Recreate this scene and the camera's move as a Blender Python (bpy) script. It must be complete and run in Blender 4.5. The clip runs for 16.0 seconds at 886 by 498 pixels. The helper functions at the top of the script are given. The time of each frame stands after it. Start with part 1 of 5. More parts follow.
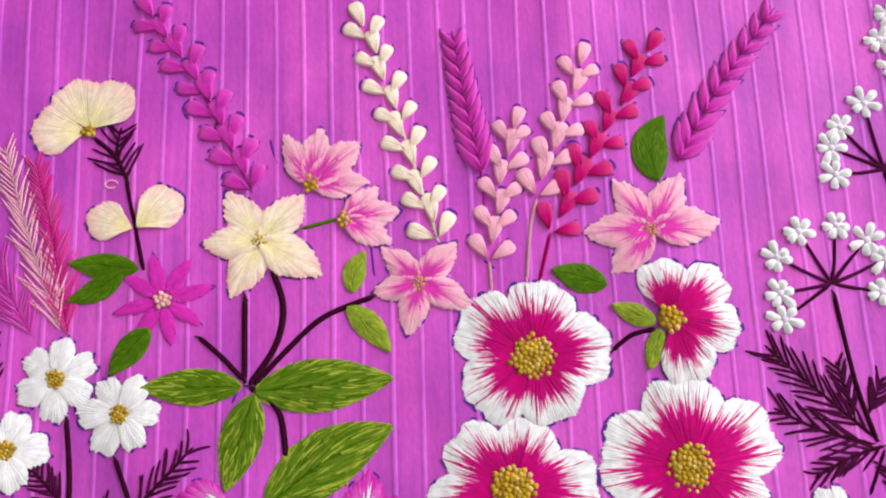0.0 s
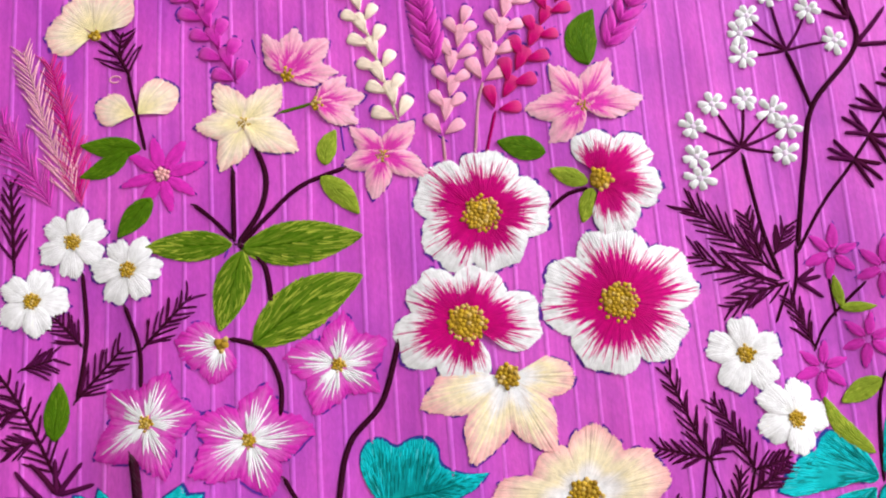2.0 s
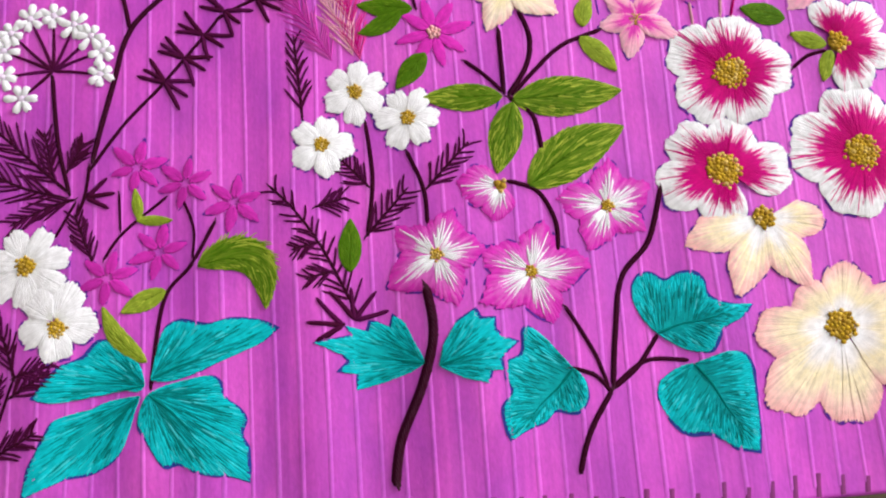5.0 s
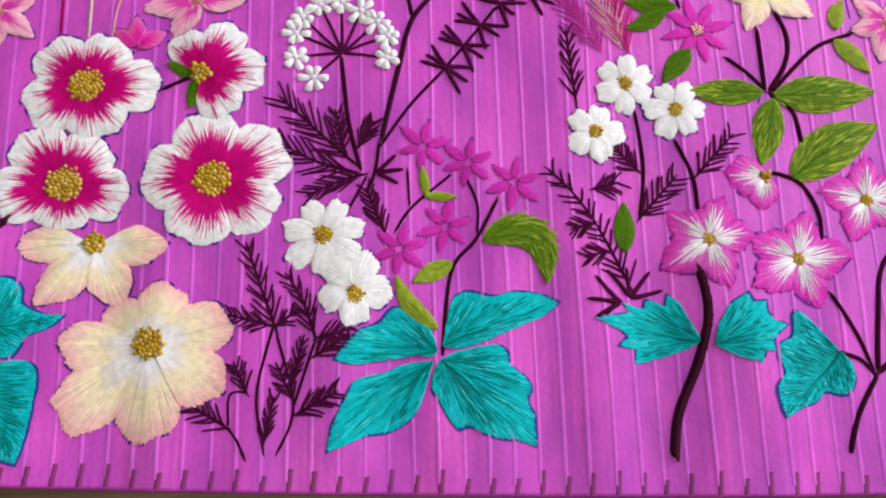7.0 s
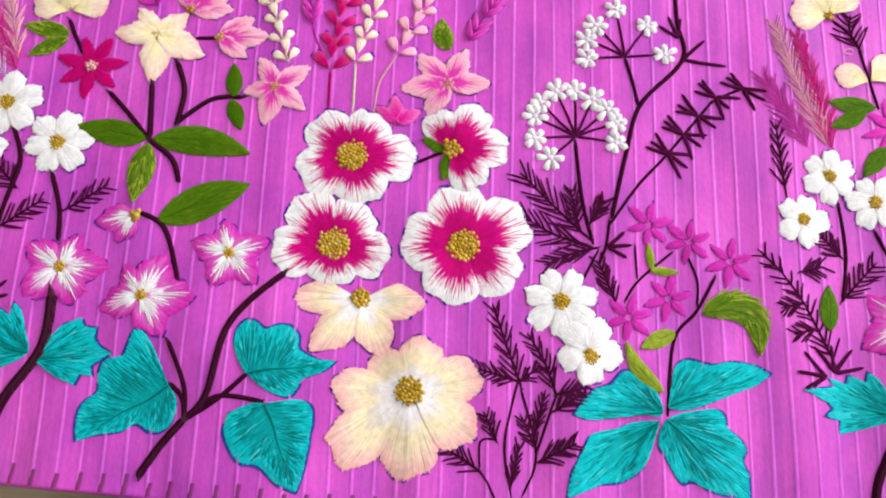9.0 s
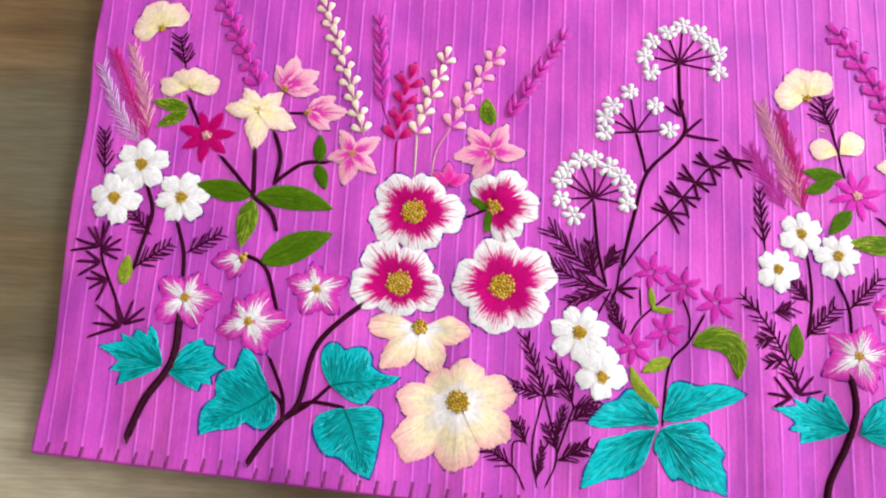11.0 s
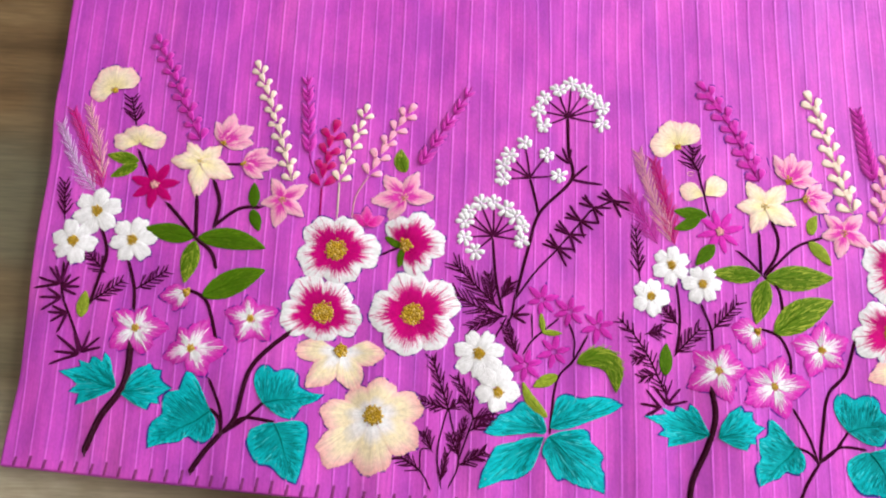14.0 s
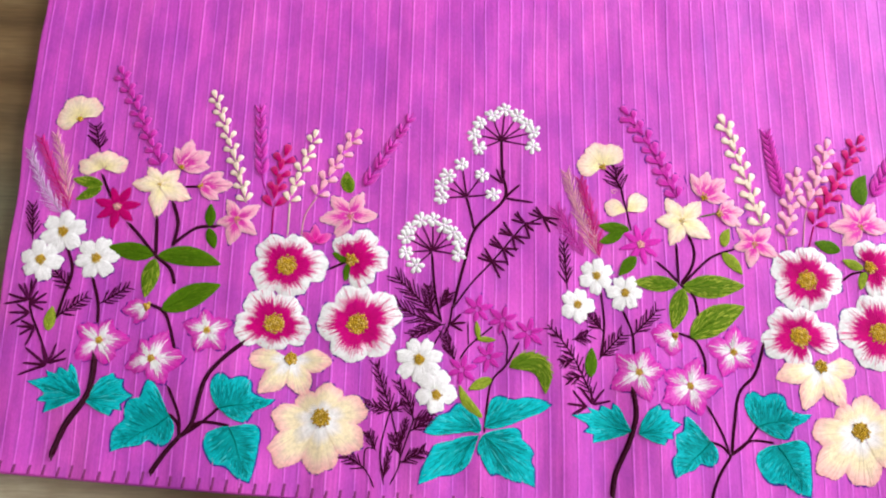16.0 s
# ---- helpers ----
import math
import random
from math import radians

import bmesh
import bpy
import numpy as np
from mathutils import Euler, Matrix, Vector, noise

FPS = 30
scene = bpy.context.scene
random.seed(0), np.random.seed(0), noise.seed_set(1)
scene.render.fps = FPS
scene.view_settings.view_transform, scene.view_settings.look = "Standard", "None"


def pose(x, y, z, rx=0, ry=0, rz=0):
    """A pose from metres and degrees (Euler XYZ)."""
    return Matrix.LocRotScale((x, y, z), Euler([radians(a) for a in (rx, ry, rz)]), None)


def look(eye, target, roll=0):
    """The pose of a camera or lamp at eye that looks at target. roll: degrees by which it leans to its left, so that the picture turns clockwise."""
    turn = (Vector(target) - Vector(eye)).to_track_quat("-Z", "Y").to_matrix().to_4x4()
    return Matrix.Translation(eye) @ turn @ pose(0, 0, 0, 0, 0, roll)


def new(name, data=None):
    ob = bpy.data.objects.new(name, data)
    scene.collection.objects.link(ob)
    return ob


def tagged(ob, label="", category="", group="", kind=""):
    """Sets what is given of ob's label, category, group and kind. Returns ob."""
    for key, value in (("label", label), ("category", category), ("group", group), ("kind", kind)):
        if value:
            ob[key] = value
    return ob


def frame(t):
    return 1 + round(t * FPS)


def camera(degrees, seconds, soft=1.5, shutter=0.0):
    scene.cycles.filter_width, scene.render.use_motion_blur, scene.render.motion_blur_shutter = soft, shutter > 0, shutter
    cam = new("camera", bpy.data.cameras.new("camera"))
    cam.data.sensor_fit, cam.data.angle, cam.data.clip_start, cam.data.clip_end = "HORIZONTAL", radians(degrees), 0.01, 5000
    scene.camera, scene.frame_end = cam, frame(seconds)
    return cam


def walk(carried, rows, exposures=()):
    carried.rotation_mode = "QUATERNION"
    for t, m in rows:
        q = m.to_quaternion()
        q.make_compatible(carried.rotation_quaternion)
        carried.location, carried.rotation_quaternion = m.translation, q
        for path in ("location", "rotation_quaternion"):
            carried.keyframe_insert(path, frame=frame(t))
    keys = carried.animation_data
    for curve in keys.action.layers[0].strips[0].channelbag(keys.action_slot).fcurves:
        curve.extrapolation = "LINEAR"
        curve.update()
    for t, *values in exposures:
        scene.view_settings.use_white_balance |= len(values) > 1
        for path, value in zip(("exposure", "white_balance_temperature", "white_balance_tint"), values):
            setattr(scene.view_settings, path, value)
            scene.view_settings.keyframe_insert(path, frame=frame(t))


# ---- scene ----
cam = camera(58.0, 16.0, soft=2.1)
PATH = [
    (0, (-0.036, -0.012, 0.2385), (0.055, 0.363, -1.7235), 11.5),
    (0.5, (-0.021, -0.026, 0.2485), (0.073, 0.358, -1.7115), 11.0),
    (1, (-0.017, -0.04, 0.2515), (0.065, 0.349, -1.7085), 8.7),
    (1.5, (-0.019, -0.054, 0.2605), (0.059, 0.333, -1.7005), 7.7),
    (2, (-0.025, -0.064, 0.2675), (0.056, 0.326, -1.6925), 7.9),
    (2.5, (-0.04, -0.075, 0.2685), (0.056, 0.328, -1.6885), 9.6),
    (3, (-0.051, -0.085, 0.2685), (0.046, 0.309, -1.6895), 10.1),
    (3.2, (-0.053, -0.087, 0.2705), (0.044, 0.294, -1.6905), 10.4),
    (5.3, (-0.141, -0.119, 0.2725), (-0.025, 0.284, -1.6825), 12.6),
    (5.5, (-0.151, -0.122, 0.2745), (-0.039, 0.295, -1.6785), 11.9),
    (6, (-0.178, -0.126, 0.2765), (-0.064, 0.297, -1.6755), 12.3),
    (6.5, (-0.2, -0.126, 0.2785), (-0.101, 0.293, -1.6745), 11.3),
    (7, (-0.22, -0.126, 0.2785), (-0.129, 0.315, -1.6695), 10.4),
    (7.5, (-0.236, -0.122, 0.2845), (-0.159, 0.322, -1.6645), 9.2),
    (8, (-0.257, -0.125, 0.2915), (-0.181, 0.331, -1.6545), 9.5),
    (8.5, (-0.286, -0.124, 0.2995), (-0.229, 0.36, -1.6405), 7.9),
    (9, (-0.303, -0.113, 0.3145), (-0.264, 0.353, -1.6295), 6.8),
    (9.5, (-0.321, -0.114, 0.3265), (-0.281, 0.397, -1.6065), 7.1),
    (9.7, (-0.327, -0.11, 0.3355), (-0.301, 0.389, -1.6015), 5.7),
    (11.8, (-0.306, -0.104, 0.4175), (-0.338, 0.302, -1.5405), -1.2),
    (12, (-0.305, -0.104, 0.4155), (-0.339, 0.306, -1.5415), -1.5),
    (12.5, (-0.298, -0.103, 0.4295), (-0.324, 0.313, -1.5275), -0.4),
    (13, (-0.289, -0.104, 0.4455), (-0.298, 0.316, -1.5105), 1.7),
    (13.5, (-0.285, -0.107, 0.4525), (-0.28, 0.333, -1.4985), 3.2),
    (14, (-0.275, -0.102, 0.4635), (-0.264, 0.342, -1.4865), 3.8),
    (14.5, (-0.271, -0.104, 0.4735), (-0.24, 0.356, -1.4725), 5.8),
    (15, (-0.264, -0.107, 0.4855), (-0.218, 0.366, -1.4575), 7.2),
    (15.5, (-0.256, -0.108, 0.4945), (-0.207, 0.37, -1.4475), 7.5),
    (16, (-0.249, -0.109, 0.5025), (-0.199, 0.367, -1.4395), 7.6),
]
walk(cam, [(t, look(eye, target, roll)) for t, eye, target, roll in PATH],
     [(0, -0.21), (1.5, -0.2), (3, -0.01), (5.5, -0.08), (6.5, -0.12), (7, -0.12), (8, 0.12), (9, 0.22), (12, 0.25), (14, 0.13), (16, 0.12)])

# ---- world and light ----
world = bpy.data.worlds.new("daylight")
world.use_nodes = True
scene.world = world
sky = world.node_tree.nodes.new("ShaderNodeTexSky")
sky.sky_type, sky.sun_disc = "NISHITA", False
sky.sun_elevation, sky.sun_rotation = radians(38), radians(60)
world.node_tree.links.new(sky.outputs[0], world.node_tree.nodes["Background"].inputs[0])
world.node_tree.nodes["Background"].inputs[1].default_value = 0.1


def area_lamp(name, eye, target, sx, sy, power, colour):
    data = bpy.data.lights.new(name, "AREA")
    data.shape, data.size, data.size_y, data.energy, data.color = "RECTANGLE", sx, sy, power, colour
    ob = new(name, data)
    ob.matrix_world = look(eye, target)
    return ob


area_lamp("window_light", (1.26, 0.8, 0.80), (0.0, 0, 0.0), 1.3, 1.1, 48, (1.0, 0.98, 0.98))
# weak fill from overhead, added to soften the shade; no such lamp is known
area_lamp("overhead_fill_light", (0.3, -0.2, 1.86), (0.3, -0.2, 0), 1.2, 0.12, 9, (1.0, 0.97, 0.93))


# ---- materials ----
def nodes_of(name, rough=0.6, metal=0.0):
    mat = bpy.data.materials.new(name)
    mat.use_nodes = True
    nt = mat.node_tree
    b = nt.nodes["Principled BSDF"]
    b.inputs["Roughness"].default_value, b.inputs["Metallic"].default_value = rough, metal
    return mat, nt, b


def noise_node(nt, scale, detail=4, stretch=None, rough=0.55):
    co = nt.nodes.new("ShaderNodeTexCoord")
    mp = nt.nodes.new("ShaderNodeMapping")
    if stretch:
        mp.inputs["Scale"].default_value = stretch
    n = nt.nodes.new("ShaderNodeTexNoise")
    n.inputs["Scale"].default_value, n.inputs["Detail"].default_value, n.inputs["Roughness"].default_value = scale, detail, rough
    nt.links.new(co.outputs["Object"], mp.inputs["Vector"])
    nt.links.new(mp.outputs["Vector"], n.inputs["Vector"])
    return n.outputs["Fac"]


def ramp(nt, fac, stops):
    r = nt.nodes.new("ShaderNodeValToRGB")
    while len(r.color_ramp.elements) < len(stops):
        r.color_ramp.elements.new(0.5)
    for e, (p, c) in zip(r.color_ramp.elements, stops):
        e.position, e.color = p, (*c, 1)
    nt.links.new(fac, r.inputs["Fac"])
    return r.outputs["Color"]


def mixed(nt, a, b, fac, mode="MIX"):
    m = nt.nodes.new("ShaderNodeMix")
    m.data_type, m.blend_type = "RGBA", mode
    for socket, value in ((m.inputs[0], fac), (m.inputs[6], a), (m.inputs[7], b)):
        if isinstance(value, (int, float)):
            socket.default_value = value
        elif isinstance(value, tuple):
            socket.default_value = (*value, 1)
        else:
            nt.links.new(value, socket)
    return m.outputs[2]


def bumped(nt, b, height, strength, distance):
    n = nt.nodes.new("ShaderNodeBump")
    n.inputs["Strength"].default_value, n.inputs["Distance"].default_value = strength, distance
    nt.links.new(height, n.inputs["Height"])
    nt.links.new(n.outputs["Normal"], b.inputs["Normal"])


def thread_material(name, rough, sheen, spec):
    """Dyed embroidery thread: the dye is an attribute of the stitches, with uneven uptake along them."""
    mat, nt, b = nodes_of(name, rough)
    dye = nt.nodes.new("ShaderNodeAttribute")
    dye.attribute_name = "dye"
    uneven = ramp(nt, noise_node(nt, 420, 3), [(0.3, (0.8, 0.8, 0.8)), (0.7, (1.12, 1.12, 1.12))])
    island = nt.nodes.new("ShaderNodeNewGeometry")
    strand = ramp(nt, island.outputs["Random Per Island"], [(0.0, (0.88, 0.88, 0.88)), (1.0, (1.08, 1.08, 1.08))])
    c = mixed(nt, dye.outputs["Color"], uneven, 0.75, "MULTIPLY")
    c = mixed(nt, c, strand, 0.9, "MULTIPLY")
    nt.links.new(c, b.inputs["Base Color"])
    b.inputs["Sheen Weight"].default_value = sheen
    b.inputs["Specular IOR Level"].default_value = spec
    bumped(nt, b, noise_node(nt, 2600, 2), 0.35, 0.0002)
    return mat


silk = thread_material("silk_thread", 0.5, 0.0, 0.05)
cotton = thread_material("cotton_thread", 0.85, 0.0, 0.03)

CLOTH = (0.58, 0.064, 0.56)


def cloth_material(name, colour, light):
    mat, nt, b = nodes_of(name, 0.58)
    blot = noise_node(nt, 11, 5, (1.7, 0.8, 1))
    violet, rosy = (colour[0] * 0.9, colour[1] * 0.95, colour[2] * 0.97), (colour[0] * 1.1, colour[1] * 1.3, colour[2] * 1.05)
    c = ramp(nt, blot, [(0.34, violet), (0.5, colour), (0.64, rosy)])
    # beside the dye blotches: soft fold shading put into the colour as upright mottling
    fold_tone = noise_node(nt, 42, 4, (1.5, 0.6, 1))
    c = mixed(nt, c, ramp(nt, fold_tone, [(0.36, (0.78, 0.79, 0.88)), (0.62, (1.12, 1.2, 1.05))]), light, "MULTIPLY")
    streak = noise_node(nt, 60, 3, (9, 0.35, 1))
    c = mixed(nt, c, ramp(nt, streak, [(0.35, (0.9, 0.86, 0.92)), (0.68, (1.06, 1.12, 1.05))]), light, "MULTIPLY")
    weave = noise_node(nt, 900, 2, (1, 0.45, 1))
    c = mixed(nt, c, ramp(nt, weave, [(0.3, (0.86, 0.84, 0.86)), (0.7, (1.1, 1.1, 1.1))]), 0.6, "MULTIPLY")
    nt.links.new(c, b.inputs["Base Color"])
    b.inputs["Specular IOR Level"].default_value = 0.35
    bumped(nt, b, weave, 0.3, 0.0003)
    return mat


fabric = cloth_material("magenta_cotton", CLOTH, 0.9)
# same cotton, paler: the highlight along the raised tucks is put into the colour
lit_tuck_fabric = cloth_material("magenta_cotton_tuck_lit", (0.62, 0.092, 0.635), 0.8)
hem_thread = cloth_material("hem_shade_thread", (0.22, 0.018, 0.17), 0.3)


def wood_material():
    mat, nt, b = nodes_of("dark_varnished_wood", 0.42)
    grain = noise_node(nt, 9, 5, (0.8, 5, 1), 0.55)
    fine = noise_node(nt, 120, 4, (0.4, 6, 1))
    c = ramp(nt, grain, [(0.25, (0.075, 0.044, 0.018)), (0.5, (0.16, 0.10, 0.045)), (0.75, (0.26, 0.18, 0.09))])
    faded = noise_node(nt, 4.5, 3, (1, 1.6, 1))
    c = mixed(nt, c, (0.15, 0.15, 0.10), ramp(nt, faded, [(0.45, (0, 0, 0)), (0.65, (0.8, 0.8, 0.8))]))
    # pale reflection in the varnish by the cloth's corner, painted into the colour
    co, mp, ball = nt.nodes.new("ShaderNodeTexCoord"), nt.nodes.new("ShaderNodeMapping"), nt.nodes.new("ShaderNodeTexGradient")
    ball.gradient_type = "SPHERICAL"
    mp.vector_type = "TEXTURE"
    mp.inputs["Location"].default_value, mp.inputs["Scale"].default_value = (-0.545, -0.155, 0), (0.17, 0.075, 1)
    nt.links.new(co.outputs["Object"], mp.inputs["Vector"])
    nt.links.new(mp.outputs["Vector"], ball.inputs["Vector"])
    painted_glare = mixed(nt, ramp(nt, ball.outputs["Fac"], [(0.0, (0, 0, 0)), (0.7, (1, 1, 1))]), ramp(nt, noise_node(nt, 26, 4, (0.6, 1.5, 1)), [(0.3, (0.35, 0.35, 0.35)), (0.65, (1, 1, 1))]), 1.0, "MULTIPLY")
    c = mixed(nt, c, (0.50, 0.47, 0.36), painted_glare)
    c = mixed(nt, c, ramp(nt, fine, [(0.3, (0.7, 0.7, 0.7)), (0.7, (1.15, 1.15, 1.15))]), 0.7, "MULTIPLY")
    nt.links.new(c, b.inputs["Base Color"])
    b.inputs["Specular IOR Level"].default_value = 0.4
    bumped(nt, b, fine, 0.15, 0.0006)
    return mat


def plain_material(name, colour, rough, scale):
    mat, nt, b = nodes_of(name, rough)
    n = noise_node(nt, scale, 5)
    nt.links.new(ramp(nt, n, [(0.3, tuple(v * 0.9 for v in colour)), (0.7, tuple(min(1, v * 1.06) for v in colour))]), b.inputs["Base Color"])
    bumped(nt, b, noise_node(nt, scale * 20, 3), 0.2, 0.001)
    return mat


wood = wood_material()
plaster = plain_material("cream_wall_paint", (0.72, 0.69, 0.62), 0.9, 3)
floor_tile = plain_material("grey_floor", (0.35, 0.33, 0.30), 0.6, 4)

# ---- colours of the threads ----
WHITE, SNOW = (0.87, 0.88, 0.93), (0.82, 0.82, 0.80)
CRIMSON, ROSE = (0.52, 0.001, 0.16), (0.70, 0.006, 0.28)
PINK, BLUSH = (0.68, 0.045, 0.42), (0.86, 0.41, 0.56)
CREAM, BUTTER, PEACH = (0.91, 0.77, 0.65), (0.90, 0.79, 0.42), (0.90, 0.46, 0.47)
PURPLE, ORCHID = (0.58, 0.03, 0.43), (0.64, 0.03, 0.46)
MAROON, PLUM = (0.055, 0.004, 0.026), (0.085, 0.006, 0.062)
GREEN, LIME, OLIVE = (0.06, 0.15, 0.003), (0.38, 0.45, 0.05), (0.12, 0.22, 0.01)
TEAL, DEEP = (0.004, 0.58, 0.66), (0.001, 0.19, 0.18)
GOLD, LILAC = (0.60, 0.39, 0.03), (0.74, 0.48, 0.82)
PEN = (0.11, 0.025, 0.32)
MOSS = (0.22, 0.31, 0.025)


def mix3(a, b, f):
    return tuple(p + (q - p) * f for p, q in zip(a, b))


def stops(*pairs):
    """A dye that changes along a stitch: (share of its length, colour), in order."""
    def at(f):
        if f <= pairs[0][0]:
            return pairs[0][1]
        for (p, a), (q, b) in zip(pairs, pairs[1:]):
            if f <= q:
                return mix3(a, b, (f - p) / max(q - p, 1e-6))
        return pairs[-1][1]
    return at


# ---- the cloth's lie ----
LEFT, RIGHT, TOP = -0.5105, 0.46, 0.62


def hem(x):
    return -0.1496 + 0.069 * abs(x + 0.03) ** 1.6


def lie(x, y):
    """Height of the cloth's face: low, soft folds that run down to the hem."""
    n = noise.noise(Vector((x * 13, y * 4.5, 0.3))) * 0.0016 + noise.noise(Vector((x * 34, y * 9, 4.1))) * 0.0011
    n += noise.noise(Vector((x * 85, y * 24, 7.7))) * 0.00035
    low = max(0.0, min(1.0, (0.02 - y) / 0.1))
    n += (0.45 + 0.55 * low) * (noise.noise(Vector((x * 52, y * 40, 2.2))) * 0.0009 + (noise.noise(Vector((x * 46, y * 8, 5.5))) + 0.35) * 0.003 * low)
    fold = 0.0028 * math.exp(-((x + 0.213 + 0.03 * y) / 0.008) ** 2) * max(0, min(1, (-0.07 - y) / 0.05))
    return n + fold + 0.0019


class Stitches:
    """Collects the threads of one part."""

    def __init__(self):
        self.v, self.f, self.c = [], [], []

    def strip(self, rows, dyes):
        n, k = len(self.v), len(rows[0])
        for row, dye in zip(rows, dyes):
            self.v += row
            self.c += [dye] * k
        for i in range(len(rows) - 1):
            for j in range(k - 1):
                a = n + i * k + j
                self.f.append((a, a + 1, a + k + 1, a + k))

    def stitch(self, p, q, wp, wq, low, high, dye, seg=2, bow=0.0, lift=lambda f: 0.0):
        """One thread from p to q: a ridge, wp and wq wide at its ends, high in its middle."""
        dx, dy = q[0] - p[0], q[1] - p[1]
        d = math.hypot(dx, dy) or 1e-9
        nx, ny = -dy / d, dx / d
        rows, dyes = [], []
        for i in range(seg + 1):
            f = i / seg
            w = (wp + (wq - wp) * f) / 2 * (0.55 if i in (0, seg) else 1)
            b = bow * d * math.sin(math.pi * f)
            x, y = p[0] + dx * f + nx * b, p[1] + dy * f + ny * b
            z = low + lift(f)
            t = z + high * (0.35 if i in (0, seg) else 1)
            rows.append([(x + nx * w, y + ny * w, z), (x, y, t), (x - nx * w, y - ny * w, z)])
            dyes.append(dye(f))
        self.strip(rows, dyes)

    def tube(self, path, radius, dye, low=0.0, k=6):
        rows, dyes = [], []
        for i, p in enumerate(path):
            a, b = path[max(i - 1, 0)], path[min(i + 1, len(path) - 1)]
            dx, dy = b[0] - a[0], b[1] - a[1]
            d = math.hypot(dx, dy) or 1e-9
            r = radius(i / (len(path) - 1)) * (0.4 if i in (0, len(path) - 1) else 1)
            rows.append([(p[0] - dy / d * r * math.cos(math.pi * j / k), p[1] + dx / d * r * math.cos(math.pi * j / k),
                          low + r * 0.8 * math.sin(math.pi * j / k)) for j in range(k + 1)])
            dyes.append(dye)
        self.strip(rows, dyes)

    def knot(self, x, y, z, r, dye, h=0.8):
        n = len(self.v)
        for ring, (s, t) in enumerate(((1.0, 0.0), (0.85, 0.6))):
            for j in range(6):
                a = math.pi / 3 * j + ring * 0.4
                self.v.append((x + r * s * math.cos(a), y + r * s * math.sin(a), z + r * h * t))
                self.c.append(dye)
        self.v.append((x, y, z + r * h))
        self.c.append(dye)
        for j in range(6):
            k = (j + 1) % 6
            self.f += [(n + j, n + k, n + 6 + k, n + 6 + j), (n + 6 + j, n + 6 + k, n + 12)]


def part(name, m, material, parent, label="", smooth=True):
    """Links the threads as one mesh under parent, laid on the cloth's face."""
    o = parent.matrix_world.translation if parent.parent is None else parent.parent.matrix_world.translation
    me = bpy.data.meshes.new(name)
    me.from_pydata([(x - o[0], y - o[1], z + lie(x, y) - o[2]) for x, y, z in m.v], [], m.f)
    dye = me.attributes.new("dye", "FLOAT_COLOR", "POINT")
    dye.data.foreach_set("color", [c for rgb in m.c for c in (*rgb, 1)])
    me.materials.append(material)
    me.polygons.foreach_set("use_smooth", [smooth] * len(me.polygons))
    ob = new(name, me)
    ob.parent = parent
    if label:
        ob["label"] = label
    return ob


def thing(name, at, label, category, group=""):
    ob = new(name)
    ob.empty_display_size = 0.005
    ob.location = (at[0], at[1], lie(*at))
    bpy.context.view_layer.update()
    return tagged(ob, label, category, group)


rnd = random.Random(7)


def curve(points, n=10):
    """A smooth line through the points."""
    if len(points) == 2:
        a, b = points
        return [mix3(a, b, i / n)[:2] for i in range(n + 1)]
    p = [points[0], *points, points[-1]]
    out = []
    for i in range(1, len(p) - 2):
        for j in range(n):
            t = j / n
            out.append(tuple(0.5 * (2 * p[i][k] + (p[i + 1][k] - p[i - 1][k]) * t + (2 * p[i - 1][k] - 5 * p[i][k] + 4 * p[i + 1][k] - p[i + 2][k]) * t * t
                                    + (3 * p[i][k] - p[i - 1][k] - 3 * p[i + 1][k] + p[i + 2][k]) * t ** 3) for k in (0, 1)))
    out.append(tuple(points[-1]))
    lengths = [math.dist(a, b) for a, b in zip(out, out[1:])]
    total, even, k, gone = sum(lengths), [out[0]], 0, 0.0
    for i in range(1, len(out) - 1):
        want = total * i / (len(out) - 1)
        while k < len(lengths) - 1 and gone + lengths[k] < want:
            gone += lengths[k]
            k += 1
        even.append(mix3(out[k], out[k + 1], (want - gone) / (lengths[k] or 1)))
    return even + [out[-1]]


# ---- petals ----
def rim(base, tip, width, form, wob, seed):
    """The outline of a petal from its base round the tip and back, width as a share of its length."""
    L, a = math.dist(base, tip), math.atan2(tip[1] - base[1], tip[0] - base[0])
    out, n = [], 40
    for i in range(n + 1):
        s = i / n * 2 - 1
        if form == "point":
            v = 1 - abs(s)
            h = width * math.sin(math.pi * min(1, v ** 0.86)) ** 0.85
        else:
            v = 1 - abs(s) ** 1.6
            h = width * (math.sin(math.pi * abs(s) ** 0.8)) ** 0.8
        k = 1 + wob * noise.noise(Vector((i * 0.26, seed * 3.7, 1.0))) + wob * 0.22 * noise.noise(Vector((i * 1.3, seed, 9.0)))
        x, y = L * v * k, math.copysign(h * L, s) * k
        out.append((base[0] + x * math.cos(a) - y * math.sin(a), base[1] + x * math.sin(a) + y * math.cos(a)))
    return out


